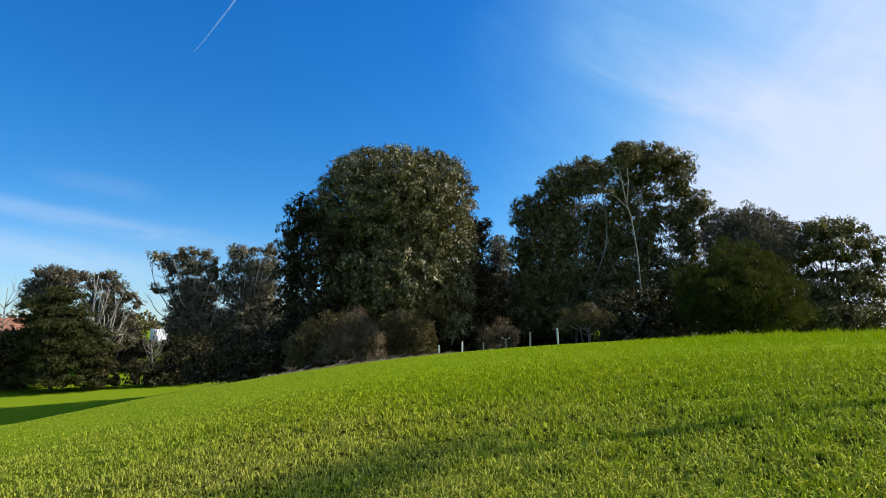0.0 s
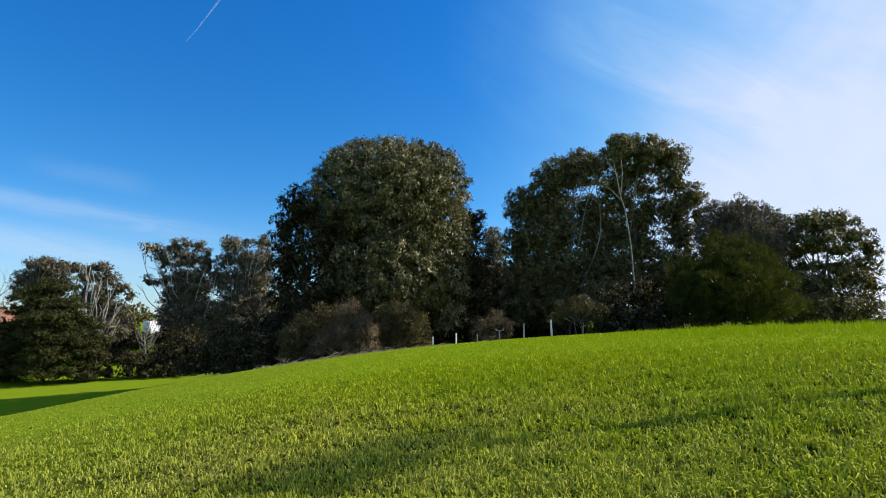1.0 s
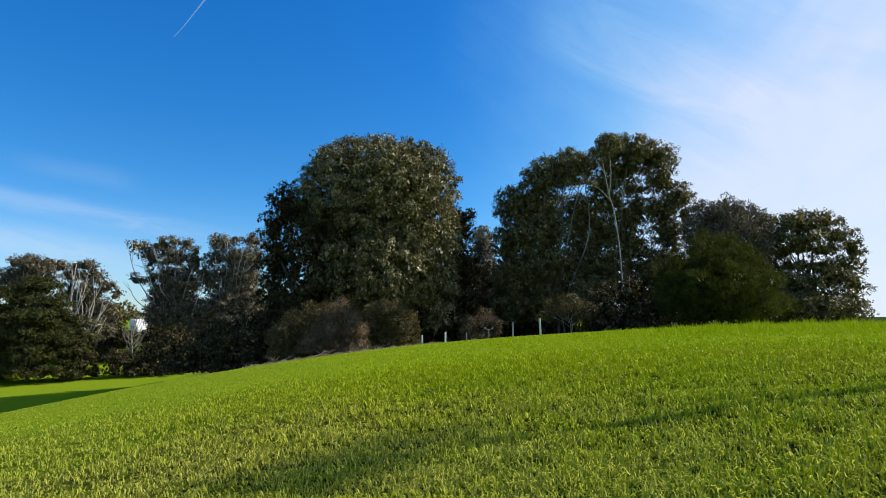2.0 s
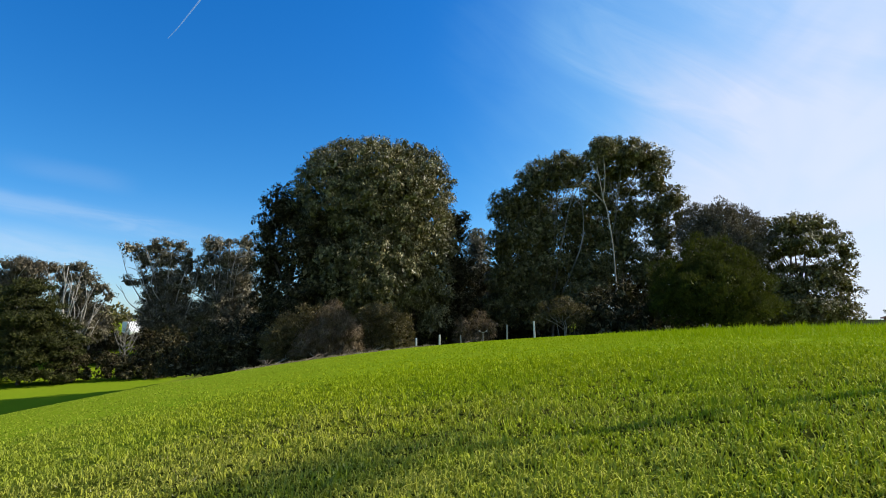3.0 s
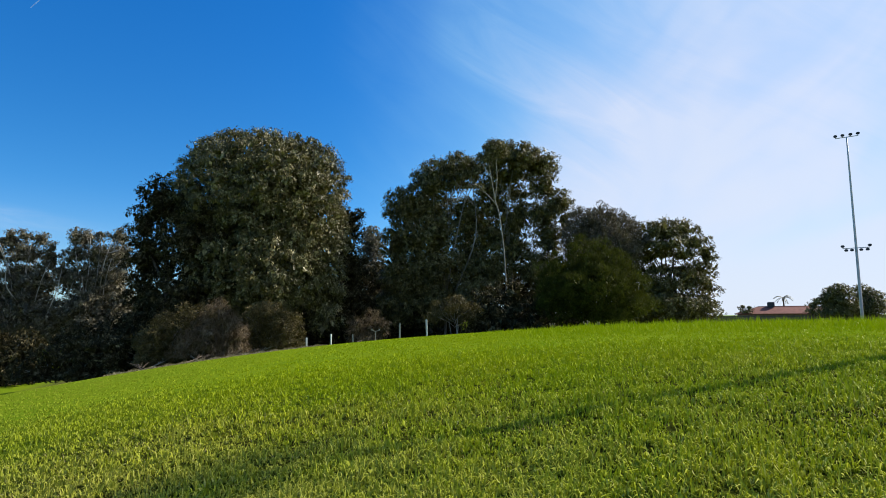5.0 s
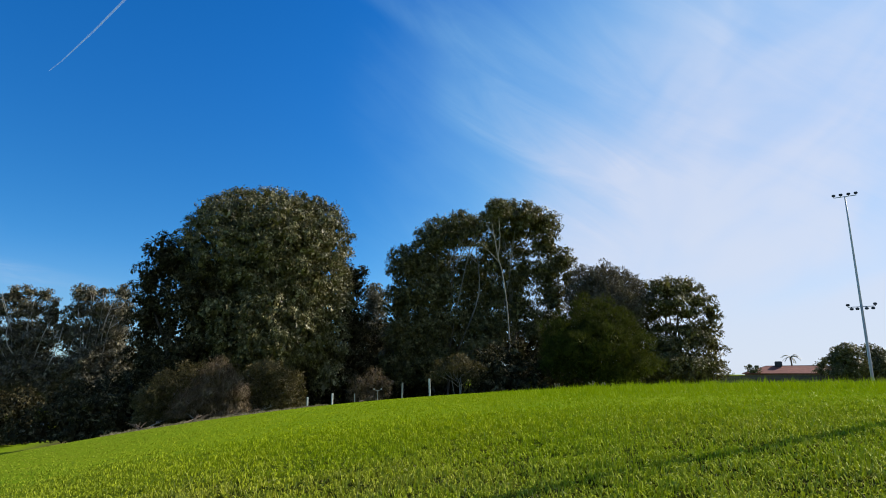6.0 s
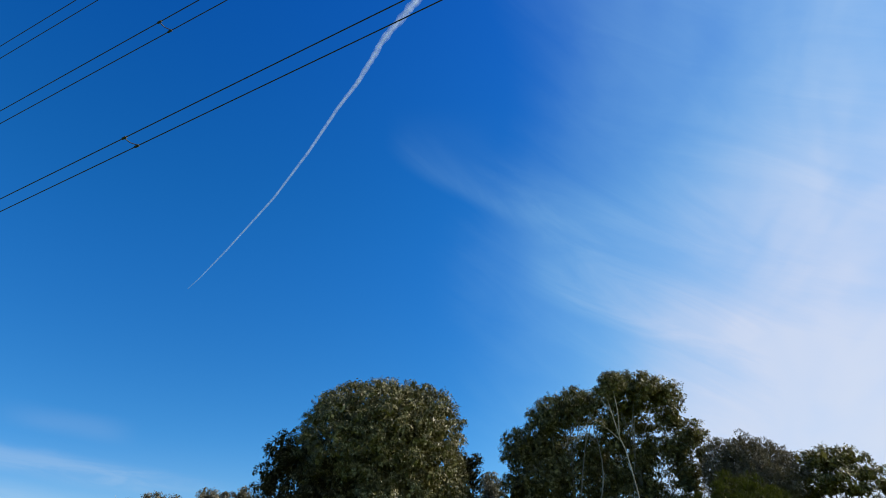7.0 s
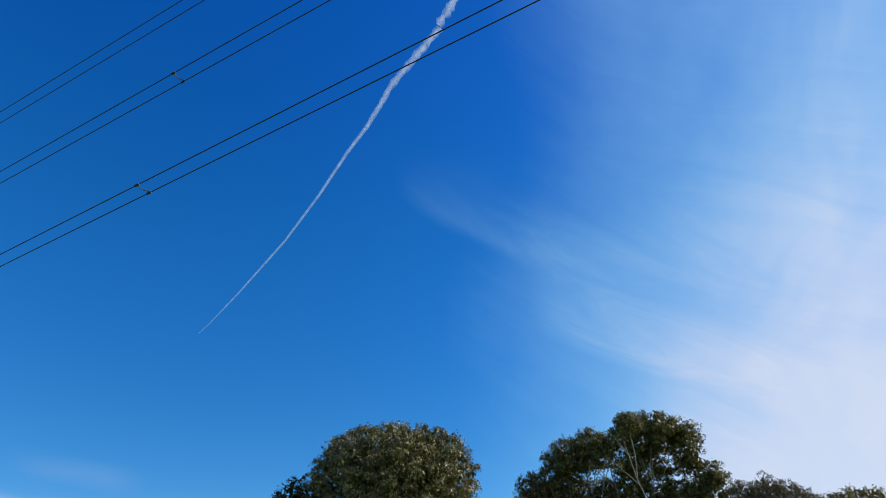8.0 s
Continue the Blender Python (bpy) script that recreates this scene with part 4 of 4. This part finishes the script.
# ---- fence posts ----
for x, y, top, mat, wide in ((-0.24, 34.02, 0.45, POST_WHITE, 0.085), (1.09, 34.00, 0.64, POST_WHITE, 0.085), (2.32, 33.94, 0.62, POST_WOOD, 0.06),
                             (4.94, 33.66, 1.20, POST_WOOD, 0.088), (6.48, 33.40, 1.42, POST_WHITE, 0.1)):
    z = float(ground_z(x, y))
    bm = box(bmesh.new(), 0, 0, (top - z) / 2 - 0.15, wide, wide, top - z + 0.3, 0.012)
    p = part("fence_post", bm, mat)
    p.matrix_world = pose(x, y, z, rng.normal() * 1.2, rng.normal() * 1.2, rng.uniform(0, 90))
    tagged(p, "weathered pale timber fence post standing in grass", "post", "fence posts")


# ---- floodlight towers ----
def floodlight_tower(x, y, height, turn, label):
    z = float(ground_z(x, y))
    ob = base("floodlight_tower", x, y, z, label, "light tower", "floodlight towers", turn)
    part("pole", tube(bmesh.new(), [(0, 0, -0.3), (0, 0, height * 0.5), (0, 0, height)], 0.19, 0.085, 14, 3), STEEL, ob, smooth=True)
    for level, span, lamps in ((height, 2.5, ((-1.2, 1), (-0.42, 1), (0.42, 1), (1.2, 1))), (height * 0.418, 2.8, ((-1.4, 1), (1.4, 1), (-1.05, -1), (-0.45, -1), (0.5, -1), (1.15, -1)))):
        part("crossarm", box(bmesh.new(), 0, 0, level, span, 0.09, 0.09, 0.02), STEEL, ob)
        for s, up in lamps:
            bm = box(bmesh.new(), s, -0.16, level + 0.26 * up, 0.42, 0.32, 0.30, 0.07)
            box(bm, s, -0.04, level + 0.07 * up, 0.07, 0.07, 0.14)
            part("floodlight", bm, DARK_METAL, ob)
    return ob


floodlight_tower(66.73, 60.53, 24.7, -47, "tall galvanised floodlight tower with two rows of lamps")

# ---- the power line ----
ALONG, OUT = Vector((0.8813, -0.4726, 0)), Vector((0.4726, 0.8813, 0))


def pylon(station, arms):
    """A lattice tower that holds the cables at the given heights."""
    c = ALONG * station + OUT * 12.07
    z0 = float(ground_z(c.x, c.y))
    ob = base("transmission_tower", c.x, c.y, z0, "grey lattice steel tower carrying power cables", "pylon", "transmission towers", math.degrees(math.atan2(ALONG.y, ALONG.x)))
    high = max(arms) - z0 + 3.5
    half = lambda h: 2.3 * (1 - h / high) + 0.45
    for sx in (-1, 1):
        for sy in (-1, 1):
            part("leg", tube(bmesh.new(), [(sx * half(h), sy * half(h), h) for h in (-0.2, high * 0.5, high)], 0.09, 0.06, 6, 2), STEEL, ob)
    levels = [high * t for t in (0, 0.14, 0.28, 0.41, 0.53, 0.64, 0.74, 0.83, 0.92, 1.0)]
    for a, b in zip(levels, levels[1:]):
        for turn in range(4):
            m = pose(0, 0, 0, 0, 0, 90 * turn)
            for s in (-1, 1):
                p, q = m @ Vector((s * half(a), half(a), a)), m @ Vector((-s * half(b), half(b), b))
                part("brace", tube(bmesh.new(), [p, p.lerp(q, 0.5), q], 0.035, 0.035, 5, 1), STEEL, ob)
    for h in arms:
        h = h - z0 + 1.3
        for s in (-1, 1):
            for e in (-1, 1):
                part("crossarm", tube(bmesh.new(), [(e * half(h), s * half(h), h), (e * 0.2, s * 2.0, h), (0, s * 3.4, h)], 0.05, 0.04, 5, 1), STEEL, ob)
            part("crossarm", tube(bmesh.new(), [(0, s * half(h + 1.4), h + 1.4), (0, s * 2.0, h + 0.6), (0, s * 3.4, h)], 0.045, 0.04, 5, 1), STEEL, ob)
            part("insulator", tube(bmesh.new(), [(0, s * 3.4, h), (0, s * 3.4, h - 0.6), (0, s * 3.4, h - 1.32)], 0.08, 0.08, 8, 3), DARK_METAL, ob)
            part("yoke", box(bmesh.new(), 0, s * 3.4, h - 1.32, 0.08, 0.62, 0.06, 0.01), STEEL, ob)


pylon(-75, (13.67, 21.3, 28.7))
pylon(75, (17.38, 20.7, 24.43))
for z_a, z_b, stations in ((13.67, 17.38, (-16.4, 40)), (21.3, 20.7, (-16.5, 40)), (28.7, 24.43, (30,))):
    ob = new("power_line")
    tagged(ob, "pair of overhead power cables held by spacers", "power line", "power lines")
    spot = lambda st, s: ALONG * st + OUT * (8.67 + 0.25 * s) + Vector((0, 0, z_a + (z_b - z_a) * (st + 75) / 150))
    for s in (1, -1):
        part("cable", tube(bmesh.new(), [spot(st, s) for st in (-75, -30, 0, 30, 75)], 0.019, 0.019, 6, 3), WIRE, ob)
    for st in stations:
        part("spacer", tube(bmesh.new(), [spot(st + 0.1, 1), spot(st, 0) + Vector((0, 0, -0.03)), spot(st, -1)], 0.02, 0.02, 6, 2), WIRE, ob)
        for s in (1, -1):
            part("clamp", tube(bmesh.new(), [spot(st - 0.1, s), spot(st, s), spot(st + 0.1, s)], 0.045, 0.045, 6, 1), WIRE, ob)

# ---- contrail ----
def contrail():
    line = ((-24.2, 24.2, 0.7), (-23.4, 25.2, 1.0), (-21.35, 28.13, 1.8), (-17.35, 33.71, 2.5), (-14.2, 38.39, 3.1), (-11.26, 42.7, 3.9), (-8.95, 45.26, 4.8), (-5.7, 49.32, 6.5),
            (-2.0, 52.17, 8.5), (1.6, 54.58, 8.0), (4.05, 56.64, 9.0), (12.2, 62.3, 11.0))
    far = 2400.0
    pts = [Vector((math.sin(radians(a)) * math.cos(radians(e)), math.cos(radians(a)) * math.cos(radians(e)), math.sin(radians(e)))) * far for a, e, _ in line]
    bm = bmesh.new()
    rings = ([], [], [], [])
    steps = 26
    for i in range((len(pts) - 1) * steps + 1):
        j, t = min(i // steps, len(pts) - 2), i / steps - min(i // steps, len(pts) - 2)
        c = pts[j].lerp(pts[j + 1], t)
        r = (line[j][2] * (1 - t) + line[j + 1][2] * t) * 1.75
        way = (pts[j + 1] - pts[j]).normalized()
        u = way.orthogonal().normalized()
        v = way.cross(u)
        age = max(0.0, (i / steps - 4) / 6)
        c = c + (u * noise.noise(c * 0.02) + v * noise.noise(c * 0.02 + Vector((9, 3, 1)))) * r * 0.7 * age
        for shell, k in zip(rings, (0.3, 0.55, 0.8, 1.05)):
            shell.append([bm.verts.new(c + (u * math.cos(a) + v * math.sin(a)) * r * k * (1 + 0.9 * age * noise.noise(c * 0.05 + Vector((math.cos(a), math.sin(a), k)))))
                          for a in (2 * math.pi * s / 10 for s in range(10))])
    for shell in rings:
        for a, b in zip(shell, shell[1:]):
            for s in range(10):
                bm.faces.new((a[s], a[(s + 1) % 10], b[(s + 1) % 10], b[s]))
    ob = part("contrail", bm, VAPOUR, None, "thin white contrail frayed at its older end", True)
    tagged(ob, "", "contrail", kind="structure")


contrail()

# ---- small things along the crest ----
def forked_stake():
    x, y = 3.58, 33.83
    z = float(ground_z(x, y))
    ob = base("stake", x, y, z, "short weathered timber stake with a forked top", "stake")
    part("shaft", tube(bmesh.new(), [(0, 0, -0.2), (0, 0, 0.3), (0, 0, 0.62)], 0.02, 0.016, 8, 2), POST_WOOD, ob)
    part("bar", tube(bmesh.new(), [(-0.2, 0, 0.66), (0, 0, 0.6), (0.2, 0, 0.66)], 0.015, 0.015, 6, 3), POST_WOOD, ob)
    for s in (-1, 1):
        part("cap", box(bmesh.new(), 0.21 * s, 0, 0.69, 0.075, 0.07, 0.11, 0.02), POST_WOOD, ob)


forked_stake()


def fallen_branch(x, y, size, turn, mat, label):
    ob = base("fallen_branch", x, y, float(ground_z(x, y)), label, "branch", "fallen branches", turn)
    part("stem", tube(bmesh.new(), [(-size, 0, 0.03), (0, 0.1, 0.1), (size * 0.6, 0, 0.25), (size, 0.1, 0.22)], 0.035, 0.012, 6, 3), mat, ob)
    for i in range(5):
        s, a = rng.uniform(-0.6, 0.8) * size, rng.uniform(-1.2, 1.2)
        part("twig", tube(bmesh.new(), [(s, 0, 0.1), (s + 0.2, math.sin(a) * 0.25, 0.25), (s + 0.35, math.sin(a) * 0.45, 0.33)], 0.015, 0.005, 5, 2), mat, ob)


fallen_branch(2.75, 31.6, 0.4, 20, BARK_DARK, "small dry branch lying in the grass on the crest")
fallen_branch(-5.4, 30.5, 0.9, 70, BARK_DARK, "dead brown branch lying on the mound's edge")
fallen_branch(-3.2, 31.0, 0.8, 10, BARK_DARK, "dead brown branch lying on the mound's edge")
fallen_branch(-7.6, 30.0, 0.9, 120, BARK_DARK, "dead brown branch lying on the mound's edge")


def dead_bough(x, y, size, turn, label):
    """A fallen grey bough propped among the shrubs, its bare forks in the air."""
    ob = base("dead_bough", x, y, float(ground_z(x, y)) - 0.03, label, "branch", "dead boughs", turn)
    stem = part("stem", tube(bmesh.new(), [(-size, 0, 0.05), (-size * 0.3, 0.1, size * 0.45), (size * 0.35, 0, size * 0.75), (size, 0.1, size * 0.95)], 0.05, 0.018, 7, 4), BARK_PALE, ob, smooth=True)
    for i in range(7):
        t = rng.uniform(-0.5, 0.9)
        root = Vector((size * t, 0.05, size * (0.52 + 0.42 * t)))
        tip = root + Vector((rng.uniform(-0.5, 0.6), rng.uniform(-0.4, 0.2), rng.uniform(-0.35, 0.7))) * size * 0.7
        part("fork", tube(bmesh.new(), [root, root.lerp(tip, 0.5) + Vector((0, 0, 0.06)), tip], 0.026, 0.009, 6, 3), BARK_PALE, stem)


dead_bough(-6.4, 35.2, 0.75, 150, "bare grey dead bough leaning among dry shrubs")
dead_bough(-8.1, 35.0, 0.5, 40, "bare grey dead bough lying beside dry shrubs")
dead_bough(-2.6, 36.0, 0.5, 20, "bare grey dead bough leaning under the gum tree")


def weed(x, y, size):
    """A dry pale weed that stands up from the grass of the crest."""
    ob = base("weed", x, y, float(ground_z(x, y)), "dry pale weed standing in the grass of the crest", "weed", "dry weeds")
    for i in range(6):
        a, l = rng.uniform(0, 6.28), size * rng.uniform(0.6, 1.1)
        tip = Vector((math.cos(a) * l * 0.5, math.sin(a) * l * 0.5, l))
        stalk = part("stalk", tube(bmesh.new(), [(0, 0, -0.03), (tip.x * 0.3, tip.y * 0.3, l * 0.6), tip], 0.008, 0.005, 5, 2), LITTER, ob)
        head = bmesh.new()
        bmesh.ops.create_icosphere(head, subdivisions=1, radius=0.03, matrix=Matrix.Translation(tip) @ Matrix.Diagonal((1, 1, 1.5, 1)))
        part("seed_head", head, LITTER, stalk)


weed(9.6, 22.6, 0.22)
weed(11.0, 22.4, 0.26)
weed(11.6, 22.6, 0.18)


def dry_verge():
    """Dead grass and litter along the mound's edge below the trees."""
    n = 9000
    a, r = np.radians(rng.uniform(-17, 1.5, n)), rng.normal(31.0, 0.9, n)
    x, y = r * np.sin(a), r * np.cos(a)
    z = ground_z(x, y)
    long = rng.uniform(0.04, 0.17, n) * (0.6 + 0.5 * np.sin(a * 140) ** 2)
    turn, lean = rng.uniform(0, 6.28, n), rng.uniform(0.1, 1.3, n)
    tip = np.stack([x + np.cos(turn) * np.sin(lean) * long, y + np.sin(turn) * np.sin(lean) * long, z + np.cos(lean) * long], 1)
    w = np.stack([-np.sin(turn), np.cos(turn), 0 * turn], 1) * 0.013
    root = np.stack([x, y, z - 0.02], 1)
    v = np.stack([root - w, root + w, tip], 1).reshape(-1, 3)
    tagged(from_arrays("dry_grass", v, np.arange(3 * n).reshape(-1, 3), LITTER), "dead brown grass and litter along the mound's edge", "dry grass", kind="stuff")


dry_verge()


def tall_grass():
    """Longer seeding grass that stands out along the crest to the right."""
    n = 26000
    a, r = np.radians(rng.uniform(5, 60, n)), rng.uniform(14.5, 24.0, n)
    x, y = r * np.sin(a), r * np.cos(a)
    z = ground_z(x, y)
    tuft = np.sin(3.1 * x + 1.2 * y + 2 * np.sin(0.9 * y)) * np.sin(2.7 * y - 1.4 * x)
    long = rng.uniform(0.10, 0.24, n) * (0.85 + 0.6 * tuft) * np.clip((np.degrees(a) - 9) / 20, 0.12, 1.0) * np.clip((r - 13.5) / 4, 0.4, 1.0)
    turn, lean = rng.uniform(0, 6.28, n), np.abs(rng.normal(0.45, 0.3, n))
    tip = np.stack([x + np.cos(turn) * np.sin(lean) * long, y + np.sin(turn) * np.sin(lean) * long, z + np.cos(lean) * long], 1)
    w = np.stack([-np.sin(turn), np.cos(turn), 0 * turn], 1) * 0.011
    root = np.stack([x, y, z - 0.02], 1)
    v = np.stack([root - w, root + w, tip], 1).reshape(-1, 3)
    tagged(from_arrays("tall_grass", v, np.arange(3 * n).reshape(-1, 3), BLADES), "longer bright grass tufts along the crest", "grass", kind="stuff")


tall_grass()


# ---- houses, fence and palm beyond ----
def house(x, y, turn, length, depth, eave, ridge, wall, roof, label, cooler=False, sink=0.0):
    ob = base("house", x, y, float(ground_z(x, y)) - sink, label, "house", "far houses", turn)
    part("wall", box(bmesh.new(), 0, 0, eave / 2, length, depth, eave), wall, ob)
    over, h = 0.5, depth / 2 + 0.5
    bm = bmesh.new()
    l = length / 2 + over
    low = [bm.verts.new(p) for p in ((-l, -h, eave), (l, -h, eave), (l, h, eave), (-l, h, eave))]
    rim = [bm.verts.new((v.co.x, v.co.y, eave + 0.18)) for v in low]
    top = [bm.verts.new((-l + h * 0.85, 0, ridge)), bm.verts.new((l - h * 0.85, 0, ridge))]
    for f in ((low[3], low[2], low[1], low[0]), (rim[0], rim[1], top[1], top[0]), (rim[2], rim[3], top[0], top[1]), (rim[1], rim[2], top[1]), (rim[3], rim[0], top[0])):
        bm.faces.new(f)
    for i in range(4):
        bm.faces.new((low[i], low[(i + 1) % 4], rim[(i + 1) % 4], rim[i]))
    r = part("roof", bm, roof, ob)
    part("ridge_cap", tube(bmesh.new(), [top_end for top_end in ((-l + h * 0.85, 0, ridge), (0, 0, ridge + 0.01), (l - h * 0.85, 0, ridge))], 0.09, 0.09, 8, 2), roof, r)
    for s in (-1, 1):
        for t in (-1, 1):
            part("hip_cap", tube(bmesh.new(), [(s * l, t * h, eave + 0.18), (s * (l - h * 0.42), t * h * 0.5, (eave + ridge) / 2 + 0.1), (s * (l - h * 0.85), 0, ridge)], 0.09, 0.09, 8, 2), RENDER if s < 0 else roof, r)
    for s in (-0.28, 0.22):
        w = part("window", box(bmesh.new(), s * length, -depth / 2 - 0.03, eave * 0.55, 1.8, 0.08, 1.2, 0.02), POST_WHITE, ob)
        part("pane", box(bmesh.new(), s * length, -depth / 2 - 0.08, eave * 0.55, 1.6, 0.03, 1.0), GLASS, w)
    if cooler:
        c = part("roof_cooler", box(bmesh.new(), -length * 0.16, -0.3, ridge + 0.45, 1.5, 1.5, 1.1, 0.12), DARK_METAL, ob, "dark boxy roof cooler")
        part("cooler_duct", box(bmesh.new(), -length * 0.16, -0.5, ridge - 0.2, 0.8, 0.8, 0.5), DARK_METAL, c)
    return ob


house(105.0, 113.8, -41.5, 20.0, 10.0, 2.1, 3.9, BRICK, ROOF_RED, "brick house with a low red tiled roof", cooler=True)
house(-74.0, 97.0, 33, 16.0, 10.0, 2.4, 4.4, BRICK, ROOF_ORANGE, "brick house with an orange tiled roof", sink=0.3)
house(-40.5, 99.0, 20, 12.0, 8.0, 2.5, 4.0, BRICK, ROOF_GREY, "brown brick house half hidden by trees", sink=0.6)


def fence(a, b, high, label):
    a, b = Vector(a), Vector(b)
    way = (b - a).normalized()
    turn = math.degrees(math.atan2(way.y, way.x))
    length = (b - a).length
    ob = base("fence", a.x, a.y, float(ground_z(a.x, a.y)), label, "fence", "", turn)
    n = int(length / 2.4)
    post, paling = bmesh.new(), bmesh.new()
    box(post, 0, 0, high / 2, 0.12, 0.14, high, 0.01)
    posts = [part("post", post, FENCE, ob)]
    box(paling, 0.13, 0, high * 0.48, 0.25, 0.022, high * 0.94)
    palings = [part("paling", paling, FENCE, ob)]

    def again(o, along, out, tall=1.0):
        c = o.copy()
        scene.collection.objects.link(c)
        c.location = (along, out, 0)
        c.scale = (1, 1, tall)

    for i in range(n):
        if i:
            again(posts[0], i * 2.4, 0)
        for j in range(9):
            if i or j:
                again(palings[0], i * 2.4 + j * 0.266, 0.02 * (j % 2), rng.uniform(0.985, 1.0))


fence((62.0, 111.8), (106.0, 72.0), 1.98, "long dark timber paling fence before the houses")
fence((-62.0, 78.0), (-28.0, 90.0), 1.7, "dark timber paling fence behind the trees")


def palm(x, y, height):
    ob = base("palm_tree", x, y, float(ground_z(x, y)), "tall thin palm tree behind the red roof", "palm")
    part("trunk", tube(bmesh.new(), [(0, 0, 0), (0.1, 0, height * 0.5), (0, 0, height)], 0.26, 0.16, 10, 4), BARK_DARK, ob, smooth=True)
    for i in range(11):
        a, lift = i * 2.4, rng.uniform(0.2, 1.1)
        n, verts, faces = 9, [], []
        bm = bmesh.new()
        spine = [Vector((math.cos(a) * 2.2 * t, math.sin(a) * 2.2 * t, height + lift * 2.2 * t - 1.9 * t * t)) for t in (j / n for j in range(n + 1))]
        side = Vector((-math.sin(a), math.cos(a), 0))
        for j in range(n):
            for s in (-1, 1):
                root, tip = spine[j], spine[j].lerp(spine[j + 1], 0.9) + side * s * 0.3 * (1 - j / n * 0.5) + Vector((0, 0, -0.16))
                bm.faces.new([bm.verts.new(p) for p in (root, spine[j + 1], tip)])
        tube(bm, spine[::3], 0.04, 0.012, 5, 2)
        part("frond", bm, LEAF_GUM, ob)


palm(111.5, 121.9, 6.1)


def van(x, y, turn):
    ob = base("van", x, y, float(ground_z(x, y)), "white parked van half hidden by branches", "van", "", turn)
    bm = bmesh.new()
    prof = ((-2.4, 0.45), (2.3, 0.45), (2.4, 0.9), (2.2, 1.15), (1.55, 1.35), (1.0, 2.1), (0.7, 2.3), (-2.2, 2.35), (-2.4, 2.1))
    ends = [[bm.verts.new((px, s * 0.95, pz)) for px, pz in prof] for s in (-1, 1)]
    bm.faces.new(ends[0])
    bm.faces.new(ends[1][::-1])
    for i in range(len(prof)):
        j = (i + 1) % len(prof)
        bm.faces.new((ends[0][j], ends[0][i], ends[1][i], ends[1][j]))
    bmesh.ops.recalc_face_normals(bm, faces=bm.faces)
    bmesh.ops.bevel(bm, geom=list(bm.edges), offset=0.06, segments=2, affect="EDGES", clamp_overlap=True)
    body = part("body", bm, VAN_WHITE, ob, smooth=False)
    part("rear_window", box(bmesh.new(), -2.4, 0, 1.75, 0.04, 1.3, 0.5, 0.01), GLASS, body)
    for s in (-1, 1):
        part("side_window", box(bmesh.new(), 0.75, s * 0.95, 1.7, 0.7, 0.03, 0.5, 0.01), GLASS, body)
        for px in (-1.5, 1.5):
            w = tube(bmesh.new(), [(px, s * 0.72, 0.36), (px, s * 0.84, 0.36), (px, s * 0.97, 0.36)], 0.36, 0.36, 20, 1)
            part("wheel", w, RUBBER, ob)
    return ob


van(-43.6, 91.2, -50)


def path_strip():
    pts = [(-35, 68.3), (-32, 68.8), (-28, 69.5), (-20, 72.0)]
    bm = bmesh.new()
    rows = []
    for x, y in pts:
        rows.append([bm.verts.new((x, y + o, float(ground_z(x, y + o)) + d)) for o, d in ((-0.8, 0.05), (0.8, 0.05), (0.8, -0.3), (-0.8, -0.3))])
    for a, b in zip(rows, rows[1:]):
        for i in range(4):
            bm.faces.new((a[i], b[i], b[(i + 1) % 4], a[(i + 1) % 4]))
    tagged(part("footpath", bm, CONCRETE), "pale concrete footpath beyond the lower field", "path", kind="structure")


path_strip()


def far_wood():
    """The belt of far trees that closes the horizon beyond the lower field."""
    lobes = []
    for i in range(34):
        a, d = radians(-62 + i * 1.75), 175 + 18 * math.sin(i * 2.3)
        r = 4.0 + 1.8 * math.sin(i * 1.7)
        lobes.append((d * math.sin(a), d * math.cos(a), float(ground_z(d * math.sin(a), d * math.cos(a))) + r * 0.55, r + 2.5, r * 0.75))
    v, f = leaves(lobes, clump=2.6, gap=1.3, sprays=10, per=3, length=0.9, width=0.3, droop=0.3, floor=-9, fill=0.8, core=1.8)
    tagged(from_arrays("far_wood", v, f, LEAF_GUM), "dark belt of far trees on the horizon", "woods", kind="stuff")


far_wood()
